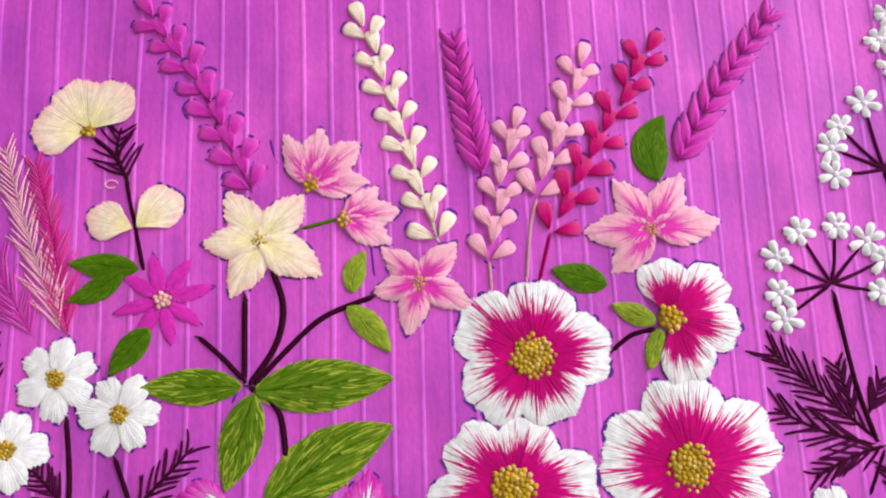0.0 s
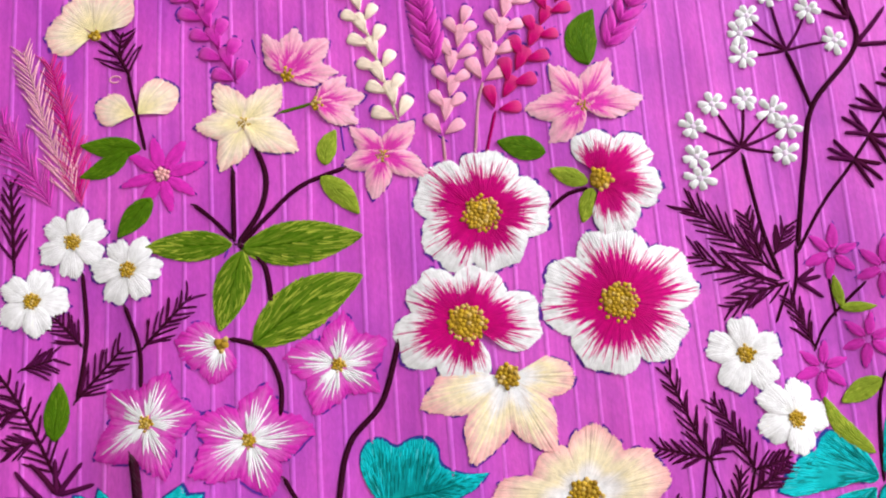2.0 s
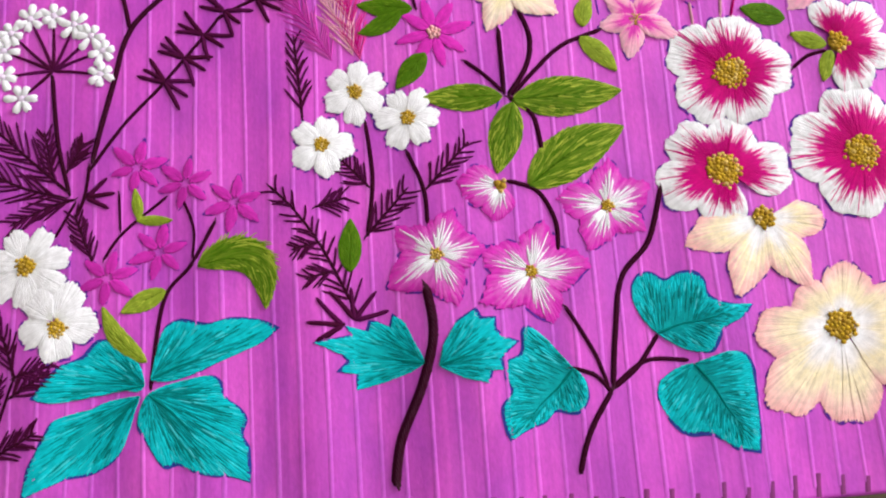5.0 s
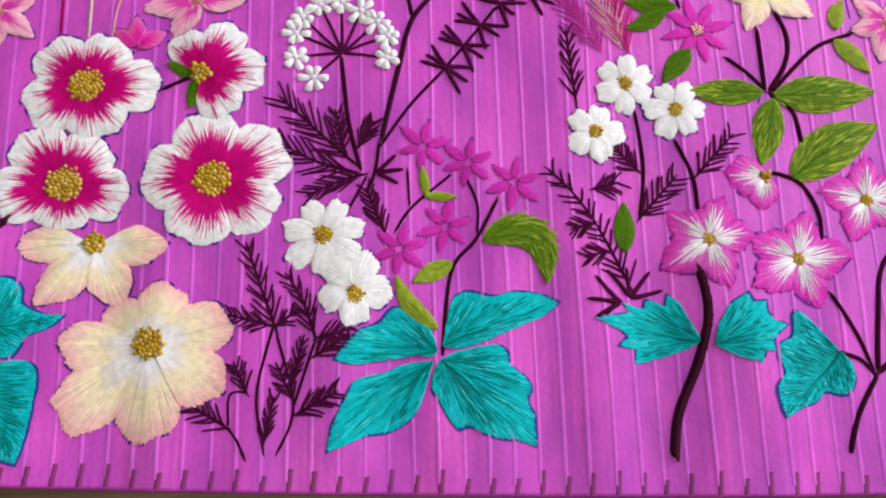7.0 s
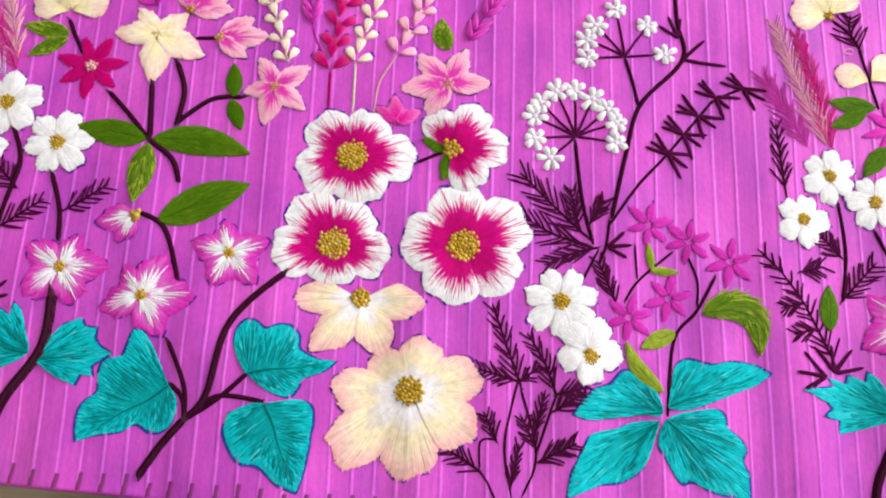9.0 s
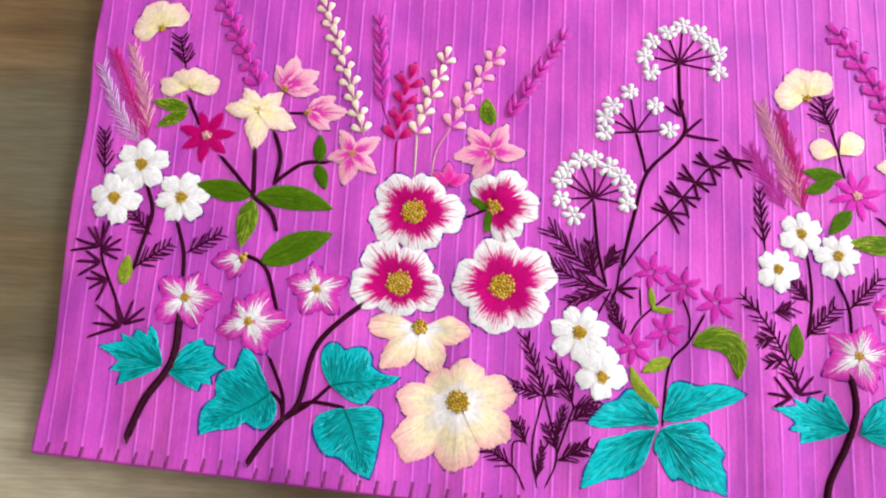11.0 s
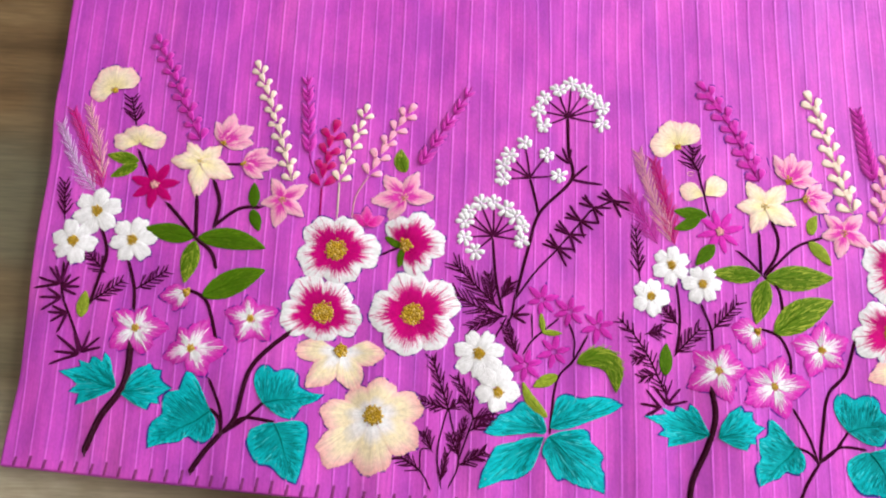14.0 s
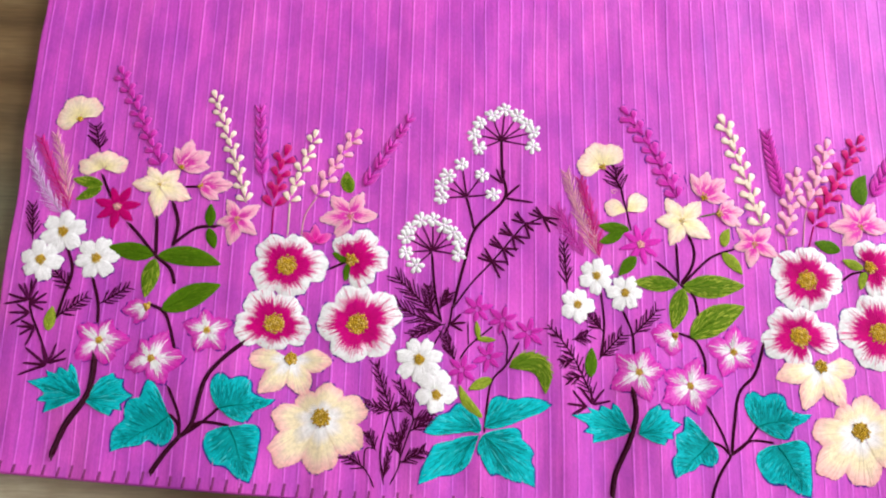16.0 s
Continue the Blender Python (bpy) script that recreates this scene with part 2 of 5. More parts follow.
def fan_rims(at, tips, notch, ruffle, lobes, cap=0.66, power=3.2):
    """The rims of a flower's petals, tip by tip: neighbours meet in a notch, each rim runs in shallow scallops."""
    turn = [math.atan2(y - at[1], x - at[0]) for x, y in tips]
    reach = [math.dist(at, p) for p in tips]
    order = sorted(range(len(tips)), key=lambda k: turn[k])
    rims = {}
    for k, me in enumerate(order):
        before, after = order[k - 1], order[(k + 1) % len(order)]
        gap0, gap1 = (turn[me] - turn[before]) % (2 * math.pi) or 2 * math.pi, (turn[after] - turn[me]) % (2 * math.pi) or 2 * math.pi
        ends = []
        for gap, other in ((gap0, before), (gap1, after)):
            closed = gap / 2 < cap * 1.25
            ends.append((gap / 2 * 1.06 if closed else cap, notch * (reach[me] + reach[other]) / 2 if closed else reach[me] * 0.62))
        seed, out, n = rnd.random() * 50, [], 36
        for i in range(n + 1):
            q = -ends[0][0] + (ends[0][0] + ends[1][0]) * i / n
            wide, low = ends[0] if q < 0 else ends[1]
            u = abs(q) / wide
            r = reach[me] - (reach[me] - low) * u ** power
            r *= 1 + ruffle * math.cos(q * lobes * 2 * math.pi / (ends[0][0] + ends[1][0]) + seed) * (1 - u ** 4) + ruffle * noise.noise(Vector((i * 0.5, seed, 2.0)))
            out.append((at[0] + r * math.cos(turn[me] + q), at[1] + r * math.sin(turn[me] + q)))
        rims[me] = out
    return [rims[k] for k in range(len(tips))]


def pen_shade_line(m, edge, root, seed, seldom=-0.02, ink=PEN, wide=0.0007):
    """Broken line of the washable marker with which the shape was drawn on the cloth; it also paints the violet shade
    along the edge.
    """
    run = []
    for i, (x, y) in enumerate(edge):
        d = math.hypot(x - root[0], y - root[1]) or 1e-9
        w = noise.noise(Vector((i * 0.3, seed * 1.9, 5.0)))
        if d > 0.004 and w > seldom:
            k = 1 + 0.0005 / d
            g = 1 + (wide + 0.0006 * min(1, w + 0.12)) / d
            run.append([(root[0] + (x - root[0]) * f, root[1] + (y - root[1]) * f, 0.00022) for f in (k * 0.97, g)])
        else:
            if len(run) > 2:
                m.strip(run, [ink] * len(run))
            run = []
    if len(run) > 2:
        m.strip(run, [ink] * len(run))


def petal(parent, base, tip, width, dye, form="point", count=46, wob=0.08, jag=0.1, puff=0.0008, seg=6, ragged=0.03, label="", level=0.0, name="petal", height=0.00015, edge=None, streak=0.0):
    """Long and short stitches that fan from the base to the rim, over a padded ground."""
    m, seed = Stitches(), rnd.random() * 50
    edge = edge or rim(base, tip, width, form, wob, seed)
    L = math.dist(base, tip)
    root = mix3(base, tip, 0.04)[:2]

    def dome(f):
        return level + 0.0003 + puff * math.sin(math.pi * min(1, 0.12 + f * 0.86)) ** 0.8

    # padded ground under the stitches
    if not count:
        fs = (0, 0.2, 0.45, 0.7, 0.88, 0.97, 1.0)
        m.strip([[(root[0] + (x - root[0]) * f, root[1] + (y - root[1]) * f, dome(f) * (1 + 0.06 * math.cos(i * 2.1)) if f < 1 else 0.0) for i, (x, y) in enumerate(edge)] for f in fs], [dye(f) for f in fs])
        pen_shade_line(m, edge, root, seed)
        return part(name, m, silk, parent, label)
    # dimmed towards black: the shade in the gaps between stitches, painted
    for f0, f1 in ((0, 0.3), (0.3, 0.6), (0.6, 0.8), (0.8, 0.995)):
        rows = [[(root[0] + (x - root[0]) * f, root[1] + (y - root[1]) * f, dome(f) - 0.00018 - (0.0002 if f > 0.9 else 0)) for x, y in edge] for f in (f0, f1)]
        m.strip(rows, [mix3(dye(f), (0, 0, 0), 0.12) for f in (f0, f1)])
    pen_shade_line(m, edge, root, seed)
    lengths = [math.dist(p, q) for p, q in zip(edge, edge[1:])]
    total = sum(lengths)
    for i in range(count):
        at = (i + 0.5 + rnd.uniform(-0.3, 0.3)) / count * total
        k = 0
        while k < len(lengths) - 1 and at > lengths[k]:
            at -= lengths[k]
            k += 1
        e = mix3(edge[k], edge[k + 1], at / (lengths[k] or 1))[:2]
        out = 1 + rnd.uniform(-ragged, ragged)
        e = (root[0] + (e[0] - root[0]) * out, root[1] + (e[1] - root[1]) * out)
        shift = rnd.uniform(-jag, jag)
        r = (root[0] + (e[0] - root[0]) * 0.05, root[1] + (e[1] - root[1]) * 0.05)
        w = total / count * 1.5
        if rnd.random() < streak:
            shift, w = shift - rnd.uniform(0.08, 0.2), w * 0.7
        m.stitch(r, e, w * 0.25, w, -0.00004, height, lambda f: dye(max(0, min(1, f + shift * (0.2 + f)))), seg, rnd.uniform(-0.02, 0.02), dome)
    return part(name, m, silk, parent, label)


def knots(parent, at, r, n, dye=GOLD, level=0.001, name="centre", label="", squash=1.0):
    """A centre packed with French knots."""
    m = Stitches()
    ring = [(math.cos(i * math.pi / 8), math.sin(i * math.pi / 8)) for i in range(17)]
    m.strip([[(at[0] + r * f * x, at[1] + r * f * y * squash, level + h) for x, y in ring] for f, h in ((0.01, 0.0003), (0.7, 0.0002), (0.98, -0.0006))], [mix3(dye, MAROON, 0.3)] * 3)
    for i in range(n):
        a, d = i * 2.39996, r * math.sqrt((i + 0.5) / n)
        d *= rnd.uniform(0.9, 1.08)
        m.knot(at[0] + d * math.cos(a), at[1] + d * math.sin(a) * squash, level + 0.0003 * (1 - (d / r) ** 2), r / math.sqrt(n) * rnd.uniform(0.75, 1.15),
               mix3(dye, mix3(dye, WHITE, 0.3) if rnd.random() < 0.4 else MAROON, rnd.uniform(0, 0.5)), 0.8)
    return part(name, m, cotton, parent, label)


KINDS = {
    "cream": (stops((0, BUTTER), (0.3, mix3(BUTTER, CREAM, 0.3)), (0.5, mix3(BUTTER, CREAM, 0.65)), (0.7, CREAM), (0.86, mix3(PEACH, CREAM, 0.65)), (1, mix3(PEACH, CREAM, 0.3))), "cream"),
    "pink": (stops((0, PINK), (0.42, PINK), (0.56, mix3(PINK, BLUSH, 0.75)), (0.75, BLUSH), (1, mix3(BLUSH, WHITE, 0.15))), "pink"),
    "rose": (stops((0, ROSE), (0.5, mix3(ROSE, PINK, 0.6)), (1, mix3(PINK, BLUSH, 0.25))), "deep rose"),
    "blush": (stops((0, WHITE), (0.26, WHITE), (0.4, mix3(CREAM, WHITE, 0.35)), (0.54, mix3(BUTTER, CREAM, 0.25)), (0.68, mix3(BUTTER, CREAM, 0.65)), (0.83, mix3(CREAM, PEACH, 0.5)), (1, PEACH)), "peach"),
}


def star_flower(at, tips, kind, width=0.36, form="point", r=0.0023, count=40, label="", heart=18, jag=0.12, wob=0.06, notch=0.0):
    dye, word = KINDS[kind]
    t = thing("embroidered_flower", at, label or f"{word} silk embroidered flower with pointed petals on magenta cloth", "flower", word + " embroidered flowers")
    rims = fan_rims(at, tips, notch, 0.025, 2.3, 0.5 if notch < 0.8 else 0.68, 1.25 if notch < 0.7 else 2.4) if notch else [None] * len(tips)
    for i, tip in enumerate(tips):
        petal(t, at, tip, width, dye, form, count, wob, jag, level=0.00015 * (i % 3), edge=rims[i], ragged=0.02 if notch else 0.045, height=0.00007 if kind == "blush" else 0.00013)
    if heart:
        knots(t, at, r, heart, level=0.0008 if kind != "blush" else 0.0012, label="gold French knots")
    return t


def crimson_flower(at, tips, width=0.49, r=0.0066, heart=60, label=""):
    dye = stops((0, CRIMSON), (0.46, mix3(CRIMSON, ROSE, 0.4)), (0.63, ROSE), (0.66, WHITE), (1, WHITE))
    t = thing("embroidered_flower", at, label or "large crimson flower with a white rim embroidered in silk", "flower", "crimson and white embroidered flowers")
    rims = fan_rims(at, [mix3(at, tip, 1.05)[:2] for tip in tips], 0.74, 0.026, 2.6, 0.66, 3.8)
    for i, tip in enumerate(tips):
        petal(t, at, tip, width, dye, "point", 84, 0.12, 0.14, 0.0009, 12, 0.014, level=0.00025 * (i % 2), edge=rims[i], streak=0.3)
    knots(t, at, r, heart, level=0.0012, label="gold French knots")
    return t


def violet_flower(at, tips, width=0.38, heart=16, label=""):
    dye = stops((0, ORCHID), (0.4, mix3(ORCHID, LILAC, 0.3)), (0.7, mix3(ORCHID, LILAC, 0.16)), (0.86, ORCHID), (1, mix3(ORCHID, PURPLE, 0.6)))
    t = thing("embroidered_flower", at, label or "violet embroidered flower with white rays on magenta cloth", "flower", "violet embroidered flowers")
    for i, tip in enumerate(tips):
        p = petal(t, at, tip, width, dye, "point", 44, 0.1, 0.14, 0.0006, 5, 0.05, level=0.00015 * (i % 2))
        m, L, a = Stitches(), math.dist(at, tip), math.atan2(tip[1] - at[1], tip[0] - at[0])
        for k in range(13):
            s = (k - 6) / 6 + rnd.uniform(-0.08, 0.08)
            b, d = a + s * width * 1.3, L * (0.84 - 0.36 * abs(s)) * rnd.uniform(0.7, 1.12)
            m.stitch((at[0] + 0.001 * math.cos(b), at[1] + 0.001 * math.sin(b)), (at[0] + d * math.cos(b), at[1] + d * math.sin(b)), 0.0006, 0.0005,
                     0.0006 + 0.00015 * (i % 2), 0.0004, lambda f: WHITE, 4, rnd.uniform(-0.02, 0.02), lambda f: 0.0004 * math.sin(math.pi * f))
        part("ray", m, silk, p, "white straight stitches")
    if heart:
        knots(t, at, 0.0024, heart, level=0.0010, label="gold French knots")
    return t


def white_flower(at, r, turn, n=5, heart_at=None, label=""):
    dye = stops((0, mix3(SNOW, GREEN, 0.12)), (0.25, WHITE), (1, WHITE))
    t = thing("embroidered_flower", at, label or "small white embroidered flower with a gold centre on magenta cloth", "flower", "white embroidered flowers")
    tips = []
    for i in range(n):
        a, d = radians(turn) + (i + rnd.uniform(-0.12, 0.12)) * 2 * math.pi / n, r * rnd.uniform(0.94, 1.08)
        tips.append((at[0] + d * math.cos(a), at[1] + d * math.sin(a)))
    rims = fan_rims(at, tips, 0.56, 0.04, 2.4)
    for i, tip in enumerate(tips):
        petal(t, at, tip, 0.4, dye, "point", 34, 0.12, 0.05, 0.0008, 5, 0.035, level=0.0003 * (i % 2), height=0.00015, edge=rims[i])
    knots(t, heart_at or at, r * 0.25, 24, level=0.0012, label="gold French knots")
    return t


def daisy(at, r, turn, n, dye, heart=10, width=0.14, label=""):
    t = thing("embroidered_flower", at, label or "purple embroidered daisy with narrow petals on magenta cloth", "flower", "narrow-petalled embroidered flowers")
    for i in range(n):
        a = radians(turn) + i * 2 * math.pi / n + rnd.uniform(-0.06, 0.06)
        d, g = r * rnd.uniform(0.9, 1.08), r * 0.14
        petal(t, (at[0] + g * math.cos(a), at[1] + g * math.sin(a)), (at[0] + d * math.cos(a), at[1] + d * math.sin(a)), width, stops((0, mix3(dye, MAROON, 0.15)), (1, dye)),
              "point", 18, 0.05, 0.1, 0.0005, 4)
    if heart:
        knots(t, at, r * 0.17, heart, PEACH, 0.0008, label="peach French knots")
    return t


# ---- leaves ----
GROWING = []


def plant(at, label):
    """Begins a plant, to which the stems and leaves that follow belong."""
    GROWING.append(thing("embroidered_plant", at, label, "plant", "embroidered plants"))



def leaf(base, tip, width, inner=GREEN, outer=LIME, bend=0.0, side=0.35, n=36, serrate=0.0, label="", lean=0.0):
    """A leaf of slanting satin stitches that meet on a midrib."""
    t = GROWING[-1]
    L, a = math.dist(base, tip), math.atan2(tip[1] - base[1], tip[0] - base[0])

    def at(v, h):
        h *= 1 + lean if h > 0 else 1 - lean
        slope = bend * math.pi * math.cos(math.pi * v)
        q = math.hypot(1, slope)
        x, y = L * v - h * slope / q, h / q + bend * L * math.sin(math.pi * v)
        return (base[0] + x * math.cos(a) - y * math.sin(a), base[1] + x * math.sin(a) + y * math.cos(a))

    def half(v):
        return width / 2 * max(0.0, math.sin(math.pi * min(1, v ** 0.85))) ** 0.8

    m = Stitches()
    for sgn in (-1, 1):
        # ground darkened, so the shade between its stitches lies in the colour
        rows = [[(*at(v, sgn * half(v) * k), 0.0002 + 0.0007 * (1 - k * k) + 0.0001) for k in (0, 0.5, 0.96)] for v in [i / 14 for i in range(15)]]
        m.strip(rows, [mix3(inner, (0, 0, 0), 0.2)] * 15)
        rows = max(5, int(width / 0.0011))
        for j in range(rows):
            for i in range(n // 3 + 2):
                k = (j + rnd.uniform(0.1, 0.9)) / rows
                v0 = (i + rnd.uniform(-0.4, 0.6)) / (n // 3 + 2)
                v1 = min(1.0, v0 + rnd.uniform(0.1, 0.2))
                v0 = max(0.02, v0)
                light = 0.04 + 0.35 * k * k + 0.4 * v0 * v0
                c = mix3(inner, outer, rnd.uniform(0.55, 1.0) if rnd.random() < light else rnd.uniform(0, 0.25))
                m.stitch(at(v0, sgn * half(v0) * k * 0.86), at(v1, sgn * half(v1) * min(1.0, k + 0.12)), width / rows * 0.75, width / rows * 0.6, 0.00032 + 0.0007 * (1 - k * k), 0.00026,
                         lambda f: c, 2, 0.03 * sgn)
        for i in range(n):
            v = (i + 0.5 + rnd.uniform(-0.3, 0.3)) / n
            v0, k = max(0.0, v - 0.07), 0.72
            m.stitch(at(v0, sgn * half(v0) * k), at(v, sgn * half(v) * rnd.uniform(0.98, 1.05 + (serrate if sgn > 0 else 0))), L / n * 0.8, L / n * 0.9, 0.0003, 0.0003, lambda f: mix3(inner, outer, 0.75), 2)
    t = part("leaf", m, silk, t, label)
    r = Stitches()
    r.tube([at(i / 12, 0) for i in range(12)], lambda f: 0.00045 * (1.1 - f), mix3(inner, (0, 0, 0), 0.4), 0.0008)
    part("midrib", r, cotton, t)
    return t


# outlines of the teal leaves from the stencil: along the midrib from base to tip, and across it
BROAD = [
    [(0.11, 0.15), (0.19, 0.31), (0.31, 0.35), (0.42, 0.29), (0.52, 0.23), (0.69, 0.21), (0.89, 0.12), (1.0, 0.0), (0.85, -0.05), (0.68, -0.06), (0.48, -0.07), (0.29, -0.08), (0.11, -0.06)],
    [(0.03, -0.17), (0.13, -0.35), (0.26, -0.43), (0.39, -0.46), (0.49, -0.38), (0.54, -0.32), (0.73, -0.27), (0.85, -0.17), (1.0, 0.0), (0.83, 0.06), (0.62, 0.04), (0.45, 0.01), (0.23, 0.01), (0.07, 0.05)],
    [(0.12, -0.08), (0.23, -0.14), (0.37, -0.17), (0.51, -0.26), (0.63, -0.23), (0.73, -0.18), (0.85, -0.13), (1.0, 0.0), (0.86, 0.05), (0.7, 0.1), (0.56, 0.19), (0.36, 0.21), (0.24, 0.15), (0.12, 0.07)],
    [(0.06, 0.14), (0.16, 0.28), (0.25, 0.39), (0.35, 0.4), (0.44, 0.34), (0.58, 0.35), (0.68, 0.32), (0.72, 0.22), (0.84, 0.17), (1.0, 0.0), (0.87, -0.05), (0.73, -0.15), (0.6, -0.21), (0.5, -0.23), (0.45, -0.31), (0.33, -0.29), (0.19, -0.24), (0.09, -0.21), (0.02, -0.1)],
]
TOOTHED = [
    [(0.04, -0.07), (0.17, -0.21), (0.25, -0.33), (0.36, -0.38), (0.36, -0.26), (0.48, -0.29), (0.55, -0.28), (0.56, -0.19), (0.76, -0.2), (0.68, -0.13), (1.0, 0.0), (0.72, 0.06), (0.66, 0.1), (0.73, 0.21), (0.56, 0.2), (0.55, 0.34), (0.31, 0.22), (0.11, 0.1)],
    [(0.12, 0.23), (0.34, 0.44), (0.61, 0.53), (0.64, 0.4), (0.81, 0.36), (0.78, 0.22), (0.84, 0.12), (1.0, 0.0), (0.87, -0.06), (0.73, -0.14), (0.74, -0.28), (0.59, -0.22), (0.51, -0.37), (0.3, -0.26), (0.12, -0.11)],
]
IVY = [
    [(0.0, -0.21), (-0.04, -0.44), (-0.02, -0.63), (0.06, -0.65), (0.18, -0.54), (0.27, -0.5), (0.42, -0.56), (0.56, -0.44), (0.61, -0.32), (0.8, -0.29), (0.94, -0.13), (1.0, 0.0), (0.81, 0.05), (0.59, 0.15), (0.44, 0.15), (0.36, 0.29), (0.24, 0.35), (0.09, 0.29), (0.0, 0.16)],
    [(-0.08, 0.15), (-0.12, 0.35), (-0.08, 0.51), (0.02, 0.6), (0.15, 0.58), (0.24, 0.47), (0.37, 0.5), (0.53, 0.47), (0.61, 0.35), (0.6, 0.2), (0.78, 0.06), (1.0, 0.0), (0.83, -0.1), (0.63, -0.14), (0.52, -0.25), (0.42, -0.32), (0.23, -0.24), (0.09, -0.1)],
    [(0.05, 0.18), (0.1, 0.36), (0.2, 0.45), (0.34, 0.43), (0.5, 0.34), (0.66, 0.25), (0.86, 0.12), (1.0, 0.0), (0.84, -0.17), (0.6, -0.28), (0.48, -0.46), (0.31, -0.51), (0.12, -0.51), (-0.04, -0.41), (-0.06, -0.27), (-0.05, -0.11)],
]


def teal_leaf(base, tip, shape, n=110, sharp=False, label="", spread=1.0, pinnate=False):
    """A teal leaf: bright satin rim, darker long stitches that fan from the base."""
    L, a = math.dist(base, tip), math.atan2(tip[1] - base[1], tip[0] - base[0])

    def at(u, v):
        v *= spread
        return (base[0] + L * (u * math.cos(a) - v * math.sin(a)), base[1] + L * (u * math.sin(a) + v * math.cos(a)))

    k = shape.index((1.0, 0.0))
    first, last = [at(0, 0)] + [at(*p) for p in shape[:k + 1]], [at(*p) for p in shape[k:]] + [at(0, 0)]
    if sharp:
        edge = [mix3(p, q, i / 3)[:2] for run in (first, last) for p, q in zip(run, run[1:]) for i in range(3)]
    else:
        edge = curve(first, 4) + curve(last, 4)[1:]
    m = Stitches()

    def dome(f):
        return 0.0003 + 0.0006 * math.sin(math.pi * min(1, 0.1 + 0.88 * f)) ** 0.8

    bands = ((0, 0.35, 0.6), (0.35, 0.7, 0.5), (0.7, 0.84, 0.3), (0.84, 0.995, 0.12))
    for f0, f1, deep in bands:
        m.strip([[(base[0] + (x - base[0]) * f, base[1] + (y - base[1]) * f, dome(f) - 0.0002) for x, y in edge] for f in (f0, f1)], [mix3(TEAL, DEEP, deep)] * 2)
    pen_shade_line(m, edge, base, base[0] * 90, -0.45, (0.03, 0.05, 0.30), 0.0010)
    lengths = [math.dist(p, q) for p, q in zip(edge, edge[1:])]
    total = sum(lengths)
    rings = ((0.03, 0.26, n // 3, 0.72), (0.18, 0.42, n // 2, 0.66), (0.34, 0.58, n * 5 // 8, 0.58), (0.5, 0.72, n * 3 // 4, 0.48), (0.64, 0.84, n * 7 // 8, 0.34), (0.74, 0.9, n, 0.12), (0.85, 1.0, n * 3 // 2, 0.0))
    for ring, (f0, f1, count, share) in enumerate(rings):
        for i in range(count):
            s = (i + 0.5 + rnd.uniform(-0.35, 0.35)) / count * total
            j = 0
            while j < len(lengths) - 1 and s > lengths[j]:
                s -= lengths[j]
                j += 1
            e = mix3(edge[j], edge[j + 1], s / (lengths[j] or 1))[:2]
            lo, hi = f0 + rnd.uniform(-0.06, 0.06) * (ring > 0), f1 + rnd.uniform(-0.06, 0.06) * (ring < 6) + rnd.uniform(-0.015, 0.02) * (ring == 6)
            dark = rnd.random() < share
            c = mix3(TEAL, DEEP, rnd.uniform(0.7, 1)) if dark else mix3(TEAL, WHITE, rnd.uniform(0.02, 0.07)) if rnd.random() < 0.12 else mix3(TEAL, DEEP, rnd.uniform(0, 0.35))
            along = ((e[0] - base[0]) * math.cos(a) + (e[1] - base[1]) * math.sin(a)) / L
            root = at(max(0.0, min(0.8, 0.8 * along - 0.12)), 0.0) if pinnate else base
            p, q = [mix3(root, e, f)[:2] for f in (lo, hi)]
            w = min(0.00085, total / count * 0.9) * (0.8 if dark else 1.0)
            m.stitch(p, q, w * (0.5 + lo * 0.5), w * (0.4 + hi * 0.7), dome((lo + hi) / 2) - 0.0001, 0.00026, lambda f: c, 2, rnd.uniform(-0.05, 0.05))
    t = part("leaf", m, silk, GROWING[-1], label or "teal lobed leaf")
    r = Stitches()
    r.tube(curve([base, at(0.25, 0.015), at(0.5, -0.01), at(0.8, 0.0)], 5), lambda f: 0.0005 * (1.15 - f), DEEP, 0.0007)
    part("midrib", r, cotton, t)
    return t


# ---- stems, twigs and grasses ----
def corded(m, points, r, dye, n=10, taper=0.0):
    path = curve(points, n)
    # core darkened to paint the shade between the wound stitches
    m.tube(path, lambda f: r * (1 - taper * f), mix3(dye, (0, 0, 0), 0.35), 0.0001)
    total = sum(math.dist(p, q) for p, q in zip(path, path[1:]))
    count, k = max(3, int(total / 0.0016)), len(path) - 1
    for i in range(count):
        f = i / count
        p, q = path[int(f * k)], path[min(k, int(f * k) + 1)]
        p = mix3(p, q, f * k - int(f * k))[:2]
        a = math.atan2(q[1] - path[int(f * k)][1], q[0] - path[int(f * k)][0]) + 0.45
        d, g = r * (1 - taper * f) * 1.9, rnd.uniform(0.85, 1.2)
        m.stitch((p[0] - d * math.cos(a) * 0.9, p[1] - d * math.sin(a) * 0.9), (p[0] + d * g * math.cos(a), p[1] + d * g * math.sin(a)), r * 0.9, r * 0.9,
                 r * 0.3, r * 0.75, lambda f: mix3(dye, WHITE, 0.02), 2)


def stem(points, r=0.0011, dye=MAROON, label="", taper=0.0):
    m = Stitches()
    corded(m, points, r, dye, 10, taper)
    return part("stem", m, cotton, GROWING[-1], label)


